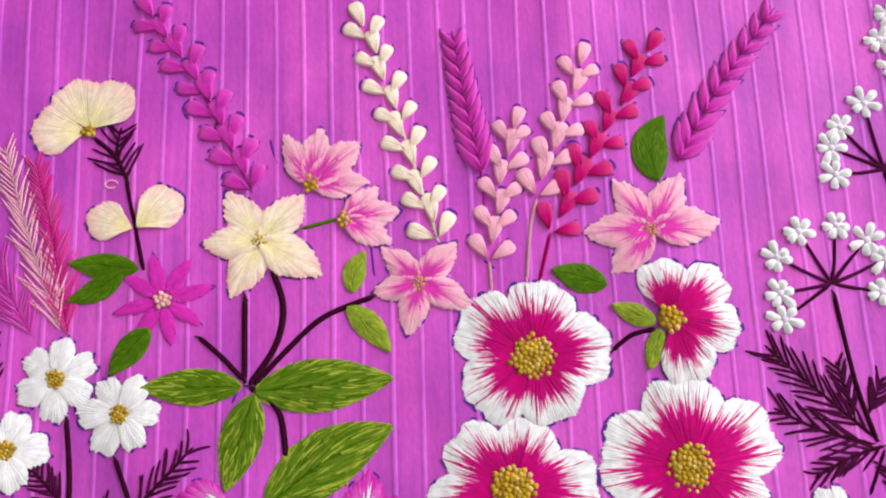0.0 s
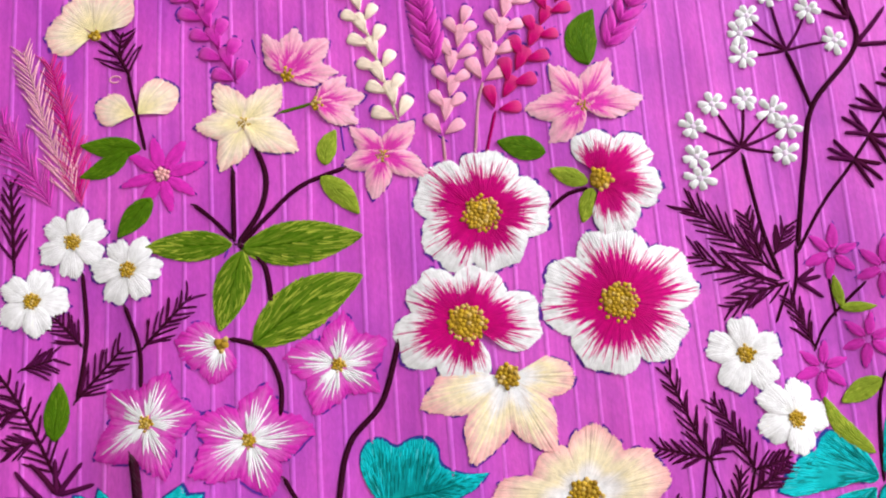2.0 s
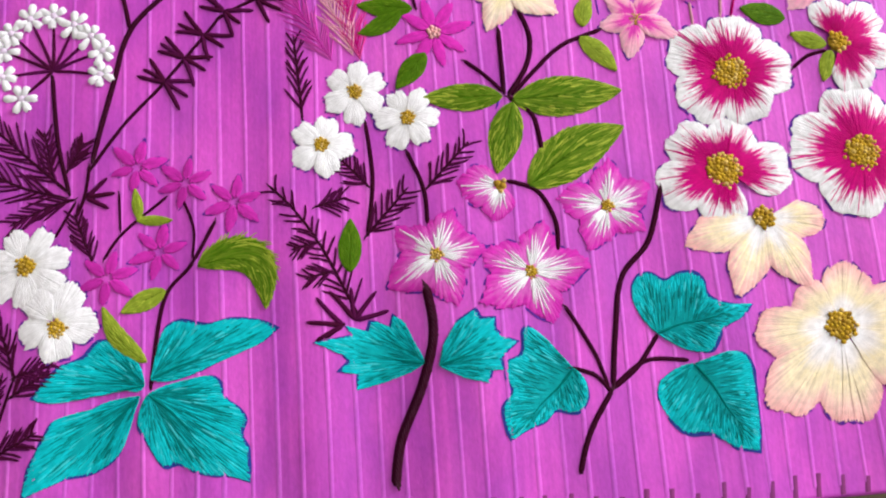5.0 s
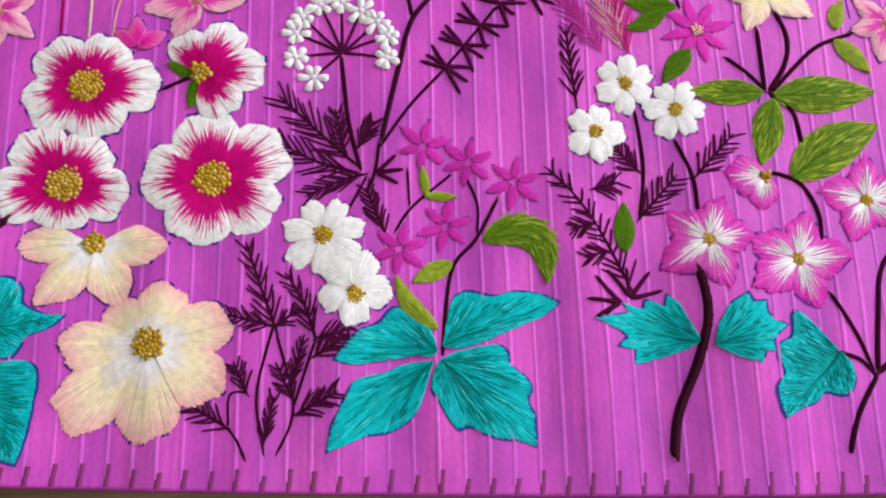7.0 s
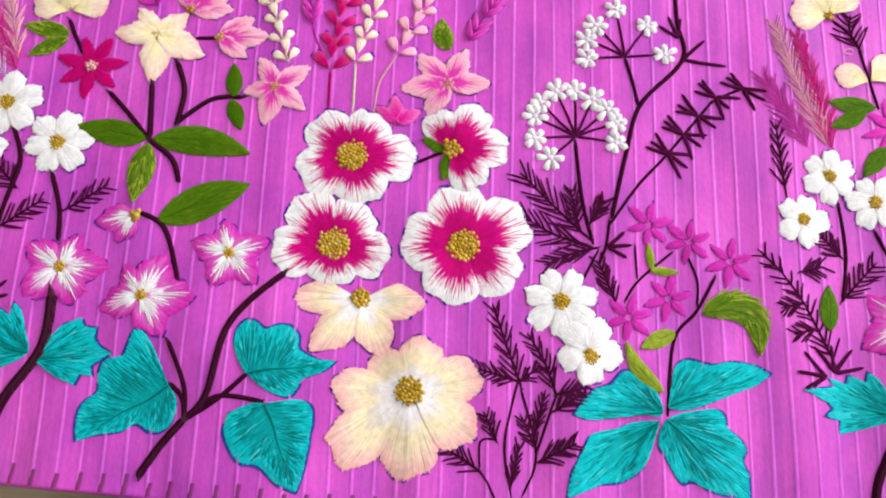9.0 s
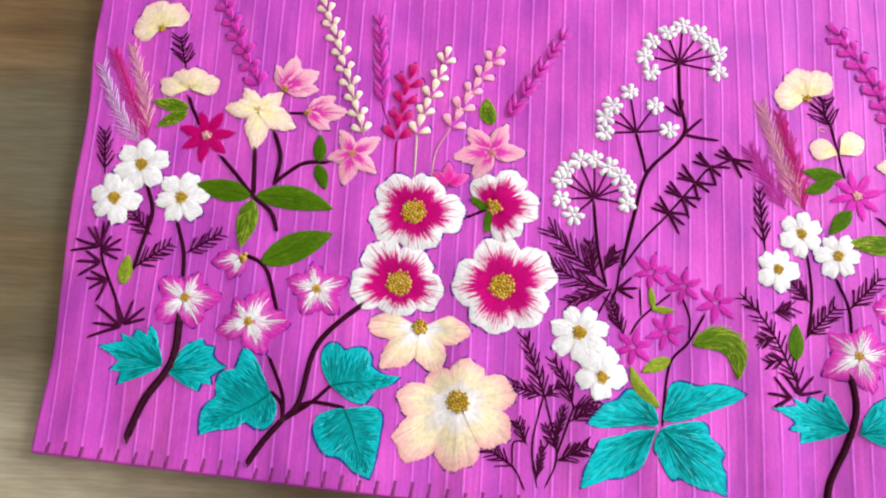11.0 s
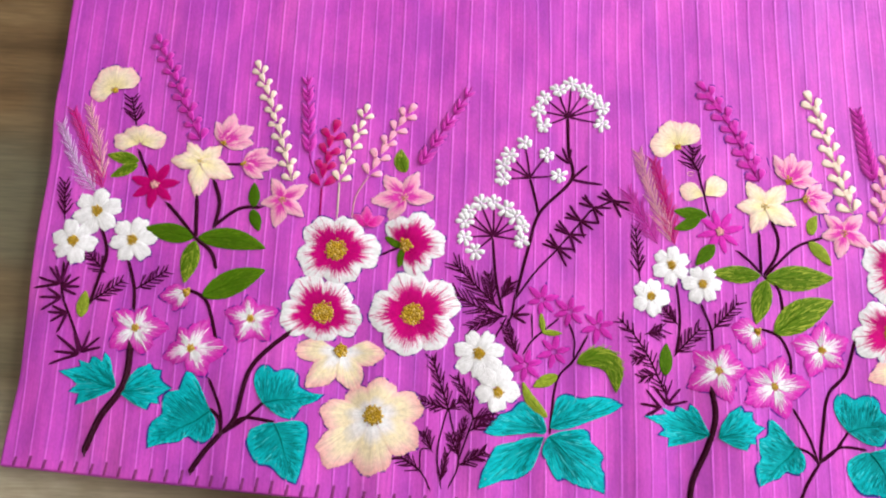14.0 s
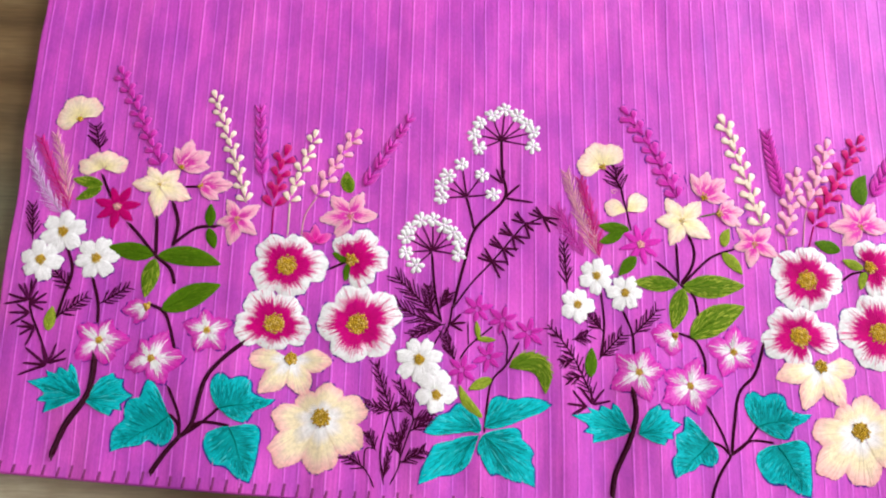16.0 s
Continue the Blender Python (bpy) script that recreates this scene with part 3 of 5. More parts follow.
def strokes(m, pairs, r, dye):
    for p, q in pairs:
        m.tube(curve([p, (mix3(p, q, 0.5)[0] + rnd.uniform(-0.0004, 0.0004), mix3(p, q, 0.5)[1] + rnd.uniform(-0.0004, 0.0004)), q], 4), lambda f: r * (1.05 - 0.3 * f), mix3(dye, PLUM, rnd.random()), 0.0002)


def fern(points, n=5, length=0.007, dye=MAROON, spread=38, r=0.00046, label=""):
    """A twig with needles on both sides, which grow towards its tip."""
    t = thing("embroidered_twig", points[0], label or "dark plum needle-leaved twig stitched on magenta cloth", "twig", "embroidered twigs")
    s = Stitches()
    corded(s, points, 0.0006, dye, 8, 0.3)
    part("stalk", s, cotton, t)
    path = curve(points, 8)
    k = len(path) - 1
    for sgn in (-1, 1):
        m, pairs = Stitches(), []
        for i in range(n):
            f = 0.12 + 0.86 * (i + rnd.uniform(0, 0.3)) / n
            j = min(k - 1, int(f * k))
            p = path[j]
            a = math.atan2(path[j + 1][1] - p[1], path[j + 1][0] - p[0]) + sgn * radians(spread * rnd.uniform(0.75, 1.2))
            d = length * (1.1 - 0.45 * f) * rnd.uniform(0.85, 1.15)
            pairs.append((p, (p[0] + d * math.cos(a), p[1] + d * math.sin(a))))
        strokes(m, pairs, r, dye)
        part("needles", m, cotton, t)
    return t


def burst(at, n=6, length=0.007, turn=0.0, wide=300, r=0.00092, label=""):
    t = thing("embroidered_twig", at, label or "dark plum burst of straight stitches on magenta cloth", "twig", "embroidered twigs")
    for i in range(n):
        a, d = radians(turn - wide / 2 + wide * i / max(1, n - 1)) + rnd.uniform(-0.12, 0.12), length * rnd.uniform(0.8, 1.15)
        m = Stitches()
        strokes(m, [(at, (at[0] + d * math.cos(a), at[1] + d * math.sin(a)))], r, MAROON)
        part("needle", m, cotton, t)
    return t


def bud(parent, base, tip, width, dye):
    petal(parent, base, tip, width, stops((0, mix3(dye, MAROON, 0.12)), (0.5, dye), (1, mix3(dye, WHITE, 0.05))), "bud", 0, 0.02, 0.05, 0.0010, 4, 0.01, name="bud")


def bud_sprig(points, n, size, dye, word, stalk=(), spread=44, width=0.28):
    """A flower spike of padded buds in threes along a stalk."""
    t = thing("embroidered_sprig", points[0], f"{word} embroidered sprig of padded buds on magenta cloth", "sprig", "embroidered sprigs")
    m = Stitches()
    path = curve(points, 12)
    k = len(path) - 1
    corded(m, [*stalk, points[0]] if stalk else points[:2], 0.00055, dye, 8)
    part("stalk", m, cotton, t)
    for i in range(n):
        f = i / n
        j = min(k - 1, int(f * k))
        p = mix3(path[j], path[j + 1], f * k - j)[:2]
        a = math.atan2(path[j + 1][1] - path[j][1], path[j + 1][0] - path[j][0])
        s = size * rnd.uniform(0.9, 1.08) * (1 - 0.12 * f)
        for turn, far in ((spread, 1.0), (-spread, 0.95), (0, 1.05)):
            b = a + radians(turn + rnd.uniform(-7, 7))
            g = 0.12 * s + (0.5 * s if turn == 0 else 0)
            bud(t, (p[0] + g * math.cos(b), p[1] + g * math.sin(b)), (p[0] + (g + s * far) * math.cos(b), p[1] + (g + s * far) * math.sin(b)), width, dye)
    return t


def wheat(points, n, length, dye, word, stalk=()):
    """An ear of overlapping narrow leaves set in a herringbone."""
    t = thing("embroidered_ear", points[0], f"{word} embroidered ear in herringbone satin stitch on magenta cloth", "grass ear", "embroidered grasses")
    m = Stitches()
    corded(m, [*stalk, *points], 0.0005, dye, 8)
    part("stalk", m, cotton, t)
    path = curve(points, 14)
    k = len(path) - 1
    for i in range(n):
        f = i / n
        j = min(k - 1, int(f * k))
        p, a = path[j], math.atan2(path[j + 1][1] - path[j][1], path[j + 1][0] - path[j][0])
        for sgn in (-1, 1):
            b, d = a + sgn * radians(27), length * (1.05 - 0.35 * f)
            petal(t, p, (p[0] + d * math.cos(b), p[1] + d * math.sin(b)), 0.15, stops((0, mix3(dye, MAROON, 0.4)), (0.4, dye), (1, mix3(dye, LILAC, 0.12))), "point", 0, 0.03, 0.05, 0.0011, 4, name="grain")
    return t


def feather(points, n, length, dye, word):
    """A feathery grass of many fine hairs."""
    t = thing("embroidered_grass", points[0], f"{word} feathery grass in fine fly stitch on magenta cloth", "grass", "embroidered grasses")
    m = Stitches()
    corded(m, points, 0.0004, dye, 8)
    part("stalk", m, cotton, t)
    path = curve(points, 14)
    k = len(path) - 1
    for sgn in (-1, 1):
        m, pairs = Stitches(), []
        for i in range(n):
            f = i / n
            j = min(k - 1, int(f * k))
            p = mix3(path[j], path[j + 1], f * k - j)[:2]
            a = math.atan2(path[j + 1][1] - path[j][1], path[j + 1][0] - path[j][0]) + sgn * radians(rnd.uniform(18, 40))
            d = length * (1.1 - 0.5 * f) * rnd.uniform(0.75, 1.15)
            m.stitch(p, (p[0] + d * math.cos(a), p[1] + d * math.sin(a)), 0.0006, 0.00045, 0.0003, 0.0005, lambda f, c=mix3(dye, WHITE, rnd.uniform(0, 0.08)): c, 3)
        part("hairs", m, cotton, t)
    return t


def umbel(at, florets, size=0.0046, label=""):
    """Spokes from one point, each with a floret of white knots at its end."""
    size *= 1.17
    t = thing("embroidered_umbel", at, label or "white umbel of knotted florets on dark spokes, stitched on magenta cloth", "umbel", "white embroidered umbels")
    for p in florets:
        m = Stitches()
        strokes(m, [(at, mix3(at, p, 0.86)[:2])], 0.00062, MAROON)
        part("spoke", m, cotton, t)
    for p in florets:
        m, turn = Stitches(), rnd.uniform(0, 1)
        m.knot(p[0], p[1], 0.0004, size * 0.2, mix3(WHITE, LILAC, 0.5), 0.6)
        floret = part("floret", m, silk, t, "white knotted floret")
        for i in range(6):
            a = turn + i * 2 * math.pi / 6 + rnd.uniform(-0.15, 0.15)
            d = size * 0.58 * rnd.uniform(0.8, 1.2)
            k = Stitches()
            k.stitch((p[0] + 0.25 * d * math.cos(a), p[1] + 0.25 * d * math.sin(a)), (p[0] + 1.3 * d * math.cos(a), p[1] + 1.3 * d * math.sin(a)), size * 0.28, size * 0.5, 0.0003, size * 0.22, lambda f: WHITE, 4)
            part("knot", k, silk, floret)
    return t


def pen_mark(points):
    """A stray line of the violet marker beside a motif."""
    t = thing("marker_line", points[0], "faint violet marker line drawn on the magenta cloth", "drawn line", "marker lines")
    m = Stitches()
    m.tube(curve(points, 6), lambda f: 0.0004, PEN, -0.00012)
    part("ink", m, cotton, t)
    return t


def thread_loop(at, r):
    t = thing("thread_loop", at, "tiny loose loop of pale pink thread on magenta cloth", "thread")
    m = Stitches()
    m.tube([(at[0] + r * math.cos(a * 0.55), at[1] + r * 0.6 * math.sin(a * 0.55)) for a in range(11)], lambda f: 0.0003, BLUSH, 0.0002)
    part("strand", m, cotton, t)
    return t


# ---- room and table ----
def block(name, lo, hi, material, bevel=0.0):
    bm = bmesh.new()
    bmesh.ops.create_cube(bm, size=1)
    for v in bm.verts:
        v.co = Vector([lo[i] + (v.co[i] + 0.5) * (hi[i] - lo[i]) for i in range(3)])
    if bevel:
        bmesh.ops.bevel(bm, geom=bm.edges[:], offset=bevel, segments=3, affect="EDGES", profile=0.5)
    me = bpy.data.meshes.new(name)
    bm.to_mesh(me)
    bm.free()
    me.materials.append(material)
    return new(name, me)


def setting(ob, label, category):
    return tagged(ob, label, category, "", "structure")


setting(block("floor", (-2.0, -2.4, -0.80), (1.41, 2.4, -0.76), floor_tile), "plain grey floor of the room", "floor")
setting(block("ceiling", (-2.0, -2.4, 1.9), (1.41, 2.4, 1.96), plaster), "plain pale ceiling of the room", "ceiling")
setting(block("wall_south", (-2.0, -2.4, -0.76), (1.41, -2.3, 1.9), plaster), "plain cream wall", "wall")
setting(block("wall_north", (-2.0, 2.3, -0.76), (1.41, 2.4, 1.9), plaster), "plain cream wall", "wall")
setting(block("wall_west", (-2.0, -2.3, -0.76), (-1.9, 2.3, 1.9), plaster), "plain cream wall", "wall")
east = setting(block("wall_east", (1.31, -2.3, -0.76), (1.41, 0.2, 1.9), plaster), "plain cream wall with a window opening", "wall")
for lo, hi in (((1.31, 1.6, -0.76), (1.41, 2.3, 1.9)), ((1.31, 0.2, -0.76), (1.41, 1.6, 0.25)), ((1.31, 0.2, 1.45), (1.41, 1.6, 1.9))):
    block("wall_piece", lo, hi, plaster).parent = east

table = new("table")
tagged(table, "dark brown varnished wooden table under the cloth", "table")
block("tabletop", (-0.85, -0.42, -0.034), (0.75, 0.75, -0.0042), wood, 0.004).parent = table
for x in (-0.78, 0.68):
    for y in (-0.35, 0.68):
        block("leg", (x - 0.035, y - 0.035, -0.76), (x + 0.035, y + 0.035, -0.034), wood, 0.004).parent = table


# ---- the cloth ----
def cloth_body():
    xs = np.concatenate([[LEFT - 0.0012, LEFT - 0.0007, LEFT], np.linspace(LEFT + 0.0012, RIGHT, 330)])
    vs = np.concatenate([[-0.0032, -0.0026, -0.0019, -0.0008, 0.0015], np.linspace(0.006, 0.79, 230)])
    verts, faces = [], []
    for i, x in enumerate(xs):
        for j, v in enumerate(vs):
            y = hem(x) + v * ((TOP - hem(x)) / 0.79)
            wig = 0.0034 * noise.noise(Vector((y * 19, 3.3, 0))) - 0.0012 if i < 4 else 0
            z = lie(x, y)
            if i == 0 or j == 0:
                z = -0.0036
            elif i == 1 or j == 1:
                z = min(z, 0.0) - 0.0006
            verts.append((x + wig, y, z))
    k = len(vs)
    for i in range(len(xs) - 1):
        for j in range(k - 1):
            a = i * k + j
            faces.append((a, a + k, a + k + 1, a + 1))
    return verts, faces


cloth = new("embroidered_cloth")
tagged(cloth, "magenta striped cotton cloth with an embroidered border, spread on a table", "cloth")
me = bpy.data.meshes.new("fabric")
me.from_pydata(*[cloth_body()[i] if i != 1 else [] for i in (0, 1)], cloth_body()[1])
me.materials.append(fabric)
me.polygons.foreach_set("use_smooth", [True] * len(me.polygons))
new("fabric", me).parent = cloth


def ridge(name, path, half, high, material, label=""):
    rows = []
    for i, (x, y) in enumerate(path):
        z = lie(x, y)
        rows += [(x - half, y, z - 0.0001), (x - half * 0.4, y, z + high), (x + half * 0.5, y, z + high * 0.9), (x + half, y, z - 0.0001)]
    faces = [(4 * i + j, 4 * i + j + 1, 4 * i + j + 5, 4 * i + j + 4) for i in range(len(path) - 1) for j in range(3)]
    mesh = bpy.data.meshes.new(name)
    mesh.from_pydata(rows, [], faces)
    mesh.materials.append(material)
    mesh.polygons.foreach_set("use_smooth", [True] * len(mesh.polygons))
    ob = new(name, mesh)
    ob.parent = cloth
    if label:
        ob["label"] = label
    return ob


STRIPE = 0.00845
for i in range(int((RIGHT - LEFT) / STRIPE)):
    x0 = LEFT + 0.0045 + i * STRIPE + rnd.uniform(-0.0004, 0.0004)
    ys = np.linspace(hem(x0) + 0.0015, TOP - 0.002, 110)
    ridge("tuck", [(x0 + 0.0014 * noise.noise(Vector((x0 * 40, y * 11, 0))) , y) for y in ys], 0.0010 * rnd.uniform(0.85, 1.1), 0.00024 * rnd.uniform(0.7, 1.2), lit_tuck_fabric)
    h, reach = hem(x0), rnd.uniform(0.0006, 0.001)
    ridge("hem_stitch", [(x0 + 0.0005 + 0.0001 * j, h - 0.0016 + reach * j) for j in range(9)], 0.0011, 0.0003, hem_thread, "dark stitch at the hem")

# ---- the embroidery ----

# first bouquet: upper flowers
star_flower((-0.4778, 0.0943), [(-0.4925, 0.0914), (-0.4830, 0.1101), (-0.4664, 0.1070)], "cream", notch=0.86, heart=6, r=0.002, label='cream embroidered pansy in side view on magenta cloth')
star_flower((-0.4585, 0.0600), [(-0.4742, 0.0637), (-0.4672, 0.0692), (-0.4537, 0.0720), (-0.4440, 0.0665)], "cream", notch=0.86, heart=0, label='cream bud with two round petals embroidered on magenta cloth')
star_flower((-0.4204, 0.0506), [(-0.4297, 0.0626), (-0.4087, 0.0613), (-0.4003, 0.0419), (-0.4205, 0.0289), (-0.4387, 0.0505)], "cream", width=0.29)
star_flower((-0.4079, 0.0636), [(-0.4138, 0.0767), (-0.4032, 0.0828), (-0.3905, 0.0747), (-0.3903, 0.0643)], "pink", jag=0.22, width=0.27, heart=6, r=0.002, label='pink embroidered flower in side view on magenta cloth')
star_flower((-0.3945, 0.0505), [(-0.3809, 0.0610), (-0.3739, 0.0525), (-0.3827, 0.0419)], "pink", jag=0.22, width=0.27, heart=6, r=0.002, label='pink embroidered flower in side view on magenta cloth')
star_flower((-0.3692, 0.0288), [(-0.3765, 0.0422), (-0.3556, 0.0387), (-0.3562, 0.0197), (-0.3729, 0.0116), (-0.3827, 0.0261)], "pink", jag=0.22, width=0.27)
star_flower((-0.2967, 0.0339), [(-0.3105, 0.0471), (-0.2891, 0.0502), (-0.2787, 0.0346), (-0.3055, 0.0192), (-0.3165, 0.0309)], "pink", jag=0.22, width=0.27)
star_flower((-0.3180, 0.0152), [(-0.3269, 0.0219), (-0.3190, 0.0273), (-0.3080, 0.0213)], "rose", jag=0.22, width=0.27, heart=0, label='half-hidden rose bud embroidered on magenta cloth')
daisy((-0.4465, 0.0350), 0.0143, 8, 7, CRIMSON, width=0.2, label='crimson embroidered daisy with a pale centre on magenta cloth')

# first bouquet: crimson flowers
crimson_flower((-0.3353, -0.0006), [(-0.3504, 0.0153), (-0.3260, 0.0174), (-0.3106, 0.0004), (-0.3271, -0.0185), (-0.3553, -0.0093)])
crimson_flower((-0.3404, -0.0380), [(-0.3558, -0.0203), (-0.3288, -0.0227), (-0.3195, -0.0426), (-0.3400, -0.0540), (-0.3635, -0.0409)])
crimson_flower((-0.2886, -0.0368), [(-0.2930, -0.0131), (-0.2650, -0.0237), (-0.2693, -0.0514), (-0.2941, -0.0589), (-0.3121, -0.0343)])
crimson_flower((-0.2945, 0.0042), [(-0.3021, 0.0194), (-0.2830, 0.0223), (-0.2725, 0.0071), (-0.2843, -0.0114)], r=0.004, heart=16, label='crimson flower with a white rim embroidered in side view')

# first bouquet: sprigs and grasses
bud_sprig([(-0.4219, 0.0641), (-0.4375, 0.0953), (-0.4565, 0.1312)], 8, 0.0076, PURPLE, "purple")
bud_sprig([(-0.3647, 0.0409), (-0.3759, 0.0753), (-0.3922, 0.1173)], 9, 0.0068, CREAM, "cream")
wheat([(-0.3558, 0.0595), (-0.3610, 0.1102)], 9, 0.0101, PURPLE, "purple", [(-0.3490, 0.0433)])
bud_sprig([(-0.3469, 0.0380), (-0.3449, 0.0581), (-0.3410, 0.0776)], 4, 0.009, CRIMSON, "crimson", [(-0.3466, 0.0201)])
bud_sprig([(-0.3365, 0.0420), (-0.3297, 0.0661), (-0.3211, 0.0928)], 5, 0.0069, CREAM, "cream", [(-0.3364, 0.0201)])
bud_sprig([(-0.3188, 0.0464), (-0.3072, 0.0708), (-0.2938, 0.0932)], 5, 0.0076, BLUSH, "pale pink", [(-0.3275, 0.0198), (-0.3259, 0.0334)])
wheat([(-0.2886, 0.0549), (-0.2580, 0.1070)], 9, 0.0101, PURPLE, "purple")
feather([(-0.4820, 0.0300), (-0.4958, 0.0482), (-0.5071, 0.0716)], 27, 0.0093, LILAC, "pale lilac")
feather([(-0.4776, 0.0323), (-0.4878, 0.0521), (-0.5014, 0.0804)], 32, 0.0093, ROSE, "rose pink")
feather([(-0.4777, 0.0380), (-0.4837, 0.0596), (-0.4921, 0.0834)], 27, 0.0093, BLUSH, "pale pink")

# first bouquet: stems, leaves, twigs
plant((-0.4188, 0.0032), "maroon-stemmed plant with satin-stitched green leaves on magenta cloth")
stem([(-0.4587, 0.0563), (-0.4558, 0.0498), (-0.4509, 0.0406)], 0.00091)
fern([(-0.4621, 0.0724), (-0.4672, 0.0909)], 8, 0.009, spread=45)
leaf((-0.4579, 0.0497), (-0.4769, 0.0526), 0.0076)
leaf((-0.4583, 0.0475), (-0.4733, 0.0389), 0.0068)
stem([(-0.4381, 0.0242), (-0.4285, 0.0144), (-0.4188, 0.0032)], 0.00103)
stem([(-0.4205, 0.0289), (-0.4185, 0.0032)], 0.00118)
stem([(-0.4113, 0.0390), (-0.4069, 0.0259), (-0.4084, 0.0106)], 0.00114)
stem([(-0.3818, 0.0240), (-0.3953, 0.0224), (-0.4094, 0.0105)], 0.00106)
stem([(-0.4049, 0.0501), (-0.3945, 0.0505)], 0.0008)
stem([(-0.4188, 0.0032), (-0.4089, -0.0044), (-0.4048, -0.0146)], 0.00114)
leaf((-0.4198, 0.0035), (-0.4491, 0.0086), 0.0115, outer=OLIVE)
leaf((-0.4172, 0.0036), (-0.3772, -0.0011), 0.0127, bend=0.06, outer=OLIVE)
leaf((-0.4189, 0.0014), (-0.4222, -0.0238), 0.0107)
leaf((-0.4108, -0.0312), (-0.3761, -0.0142), 0.0152, bend=0.02, outer=OLIVE)
leaf((-0.3862, 0.0238), (-0.3872, 0.0389), 0.0068, inner=GREEN, outer=GREEN)
leaf((-0.3871, 0.0224), (-0.3818, 0.0092), 0.0068, inner=GREEN, outer=GREEN)
leaf((-0.2967, 0.0498), (-0.3002, 0.0644), 0.009, bend=0.1)
leaf((-0.2952, 0.0035), (-0.3067, 0.0086), 0.0061, inner=GREEN, outer=OLIVE)
leaf((-0.2945, 0.0035), (-0.2980, -0.0092), 0.0062, inner=GREEN, outer=OLIVE)
stem([(-0.3085, -0.0019), (-0.2959, 0.0041)], 0.00076)
fern([(-0.4971, 0.0116), (-0.5005, 0.0353)], 9, 0.0087, spread=32)
white_flower((-0.4786, 0.0173), 0.0135, 20, 6)
white_flower((-0.4899, -0.0014), 0.0133, 50, 6)
white_flower((-0.4556, 0.0007), 0.0133, 10, 6)
plant((-0.4681, -0.1219), "tall plant with a thick maroon trunk and toothed teal leaves")
stem([(-0.4750, 0.0079), (-0.4696, -0.0075), (-0.4722, -0.0230), (-0.4754, -0.0383)], 0.00103)
stem([(-0.4563, -0.0121), (-0.4511, -0.0273), (-0.4497, -0.0407)], 0.00099)
fern([(-0.4690, -0.0195), (-0.4813, -0.0073)], 8, 0.008)
fern([(-0.4749, -0.0369), (-0.4575, -0.0235)], 9, 0.0085)
fern([(-0.4502, -0.0286), (-0.4327, -0.0164)], 9, 0.0079)
stem([(-0.4936, -0.0146), (-0.4921, -0.0322), (-0.4836, -0.0503), (-0.4766, -0.0654)], 0.00072)
burst((-0.4935, -0.0272), 5, 0.0138, 135, 110)
burst((-0.4925, -0.0295), 4, 0.0112, 20, 80)
burst((-0.4923, -0.0356), 3, 0.0118, 180, 70)
burst((-0.4878, -0.0441), 4, 0.0117, 200, 90)
burst((-0.4779, -0.0674), 4, 0.0155, 155, 90)
burst((-0.4768, -0.0661), 4, 0.0136, 60, 100)
leaf((-0.4796, -0.0461), (-0.4787, -0.0310), 0.0072, inner=MOSS, outer=LIME)
violet_flower((-0.4471, -0.0512), [(-0.4611, -0.0418), (-0.4399, -0.0377), (-0.4291, -0.0506), (-0.4384, -0.0660), (-0.4602, -0.0636)])
violet_flower((-0.4138, -0.0616), [(-0.4219, -0.0503), (-0.4055, -0.0444), (-0.3926, -0.0611), (-0.4040, -0.0771), (-0.4298, -0.0670)])
violet_flower((-0.3815, -0.0432), [(-0.3850, -0.0299), (-0.3663, -0.0383), (-0.3699, -0.0550), (-0.3871, -0.0570), (-0.3967, -0.0394)])
violet_flower((-0.4203, -0.0295), [(-0.4352, -0.0321), (-0.4271, -0.0399)], heart=4, label='half-open violet bud with white rays on magenta cloth')
stem([(-0.4191, -0.0278), (-0.4082, -0.0341), (-0.4004, -0.0555)], 0.00103)

# first bouquet: teal leaves and trunks
stem([(-0.4488, -0.0612), (-0.4499, -0.0832), (-0.4617, -0.1033), (-0.4681, -0.1219)], 0.00198)
teal_leaf((-0.4543, -0.0852), (-0.4872, -0.0775), TOOTHED[0], 90, True, "toothed teal leaf", 1.3)
teal_leaf((-0.4514, -0.0881), (-0.4230, -0.0845), TOOTHED[1], 90, True, "toothed teal leaf")
plant((-0.4080, -0.1300), "branching maroon plant with ivy-like teal leaves on magenta cloth")
teal_leaf((-0.3995, -0.0960), (-0.4319, -0.1174), IVY[0], pinnate=True)
teal_leaf((-0.3699, -0.0905), (-0.3366, -0.0846), IVY[1], pinnate=True)
teal_leaf((-0.3625, -0.1016), (-0.3483, -0.1332), IVY[2], pinnate=True)
stem([(-0.3581, -0.0497), (-0.3783, -0.0704), (-0.3848, -0.0985), (-0.3924, -0.1085)], 0.00137)
stem([(-0.4019, -0.0784), (-0.3937, -0.0956), (-0.3924, -0.1085)], 0.00095)
stem([(-0.3996, -0.0949), (-0.3939, -0.1004), (-0.3924, -0.1085)], 0.00099)
stem([(-0.3918, -0.1082), (-0.3798, -0.0999), (-0.3697, -0.0901)], 0.00095)
stem([(-0.3918, -0.1082), (-0.3805, -0.0993), (-0.3627, -0.1009)], 0.00095)
stem([(-0.3925, -0.1082), (-0.4010, -0.1187), (-0.4080, -0.1300)], 0.00156)

# first bouquet: peach flowers
star_flower((-0.3285, -0.0595), [(-0.3550, -0.0606), (-0.3466, -0.0803), (-0.3173, -0.0812), (-0.3032, -0.0616)], "blush", notch=0.55, heart=20, r=0.004, count=60, label='peach and cream half flower embroidered on magenta cloth')
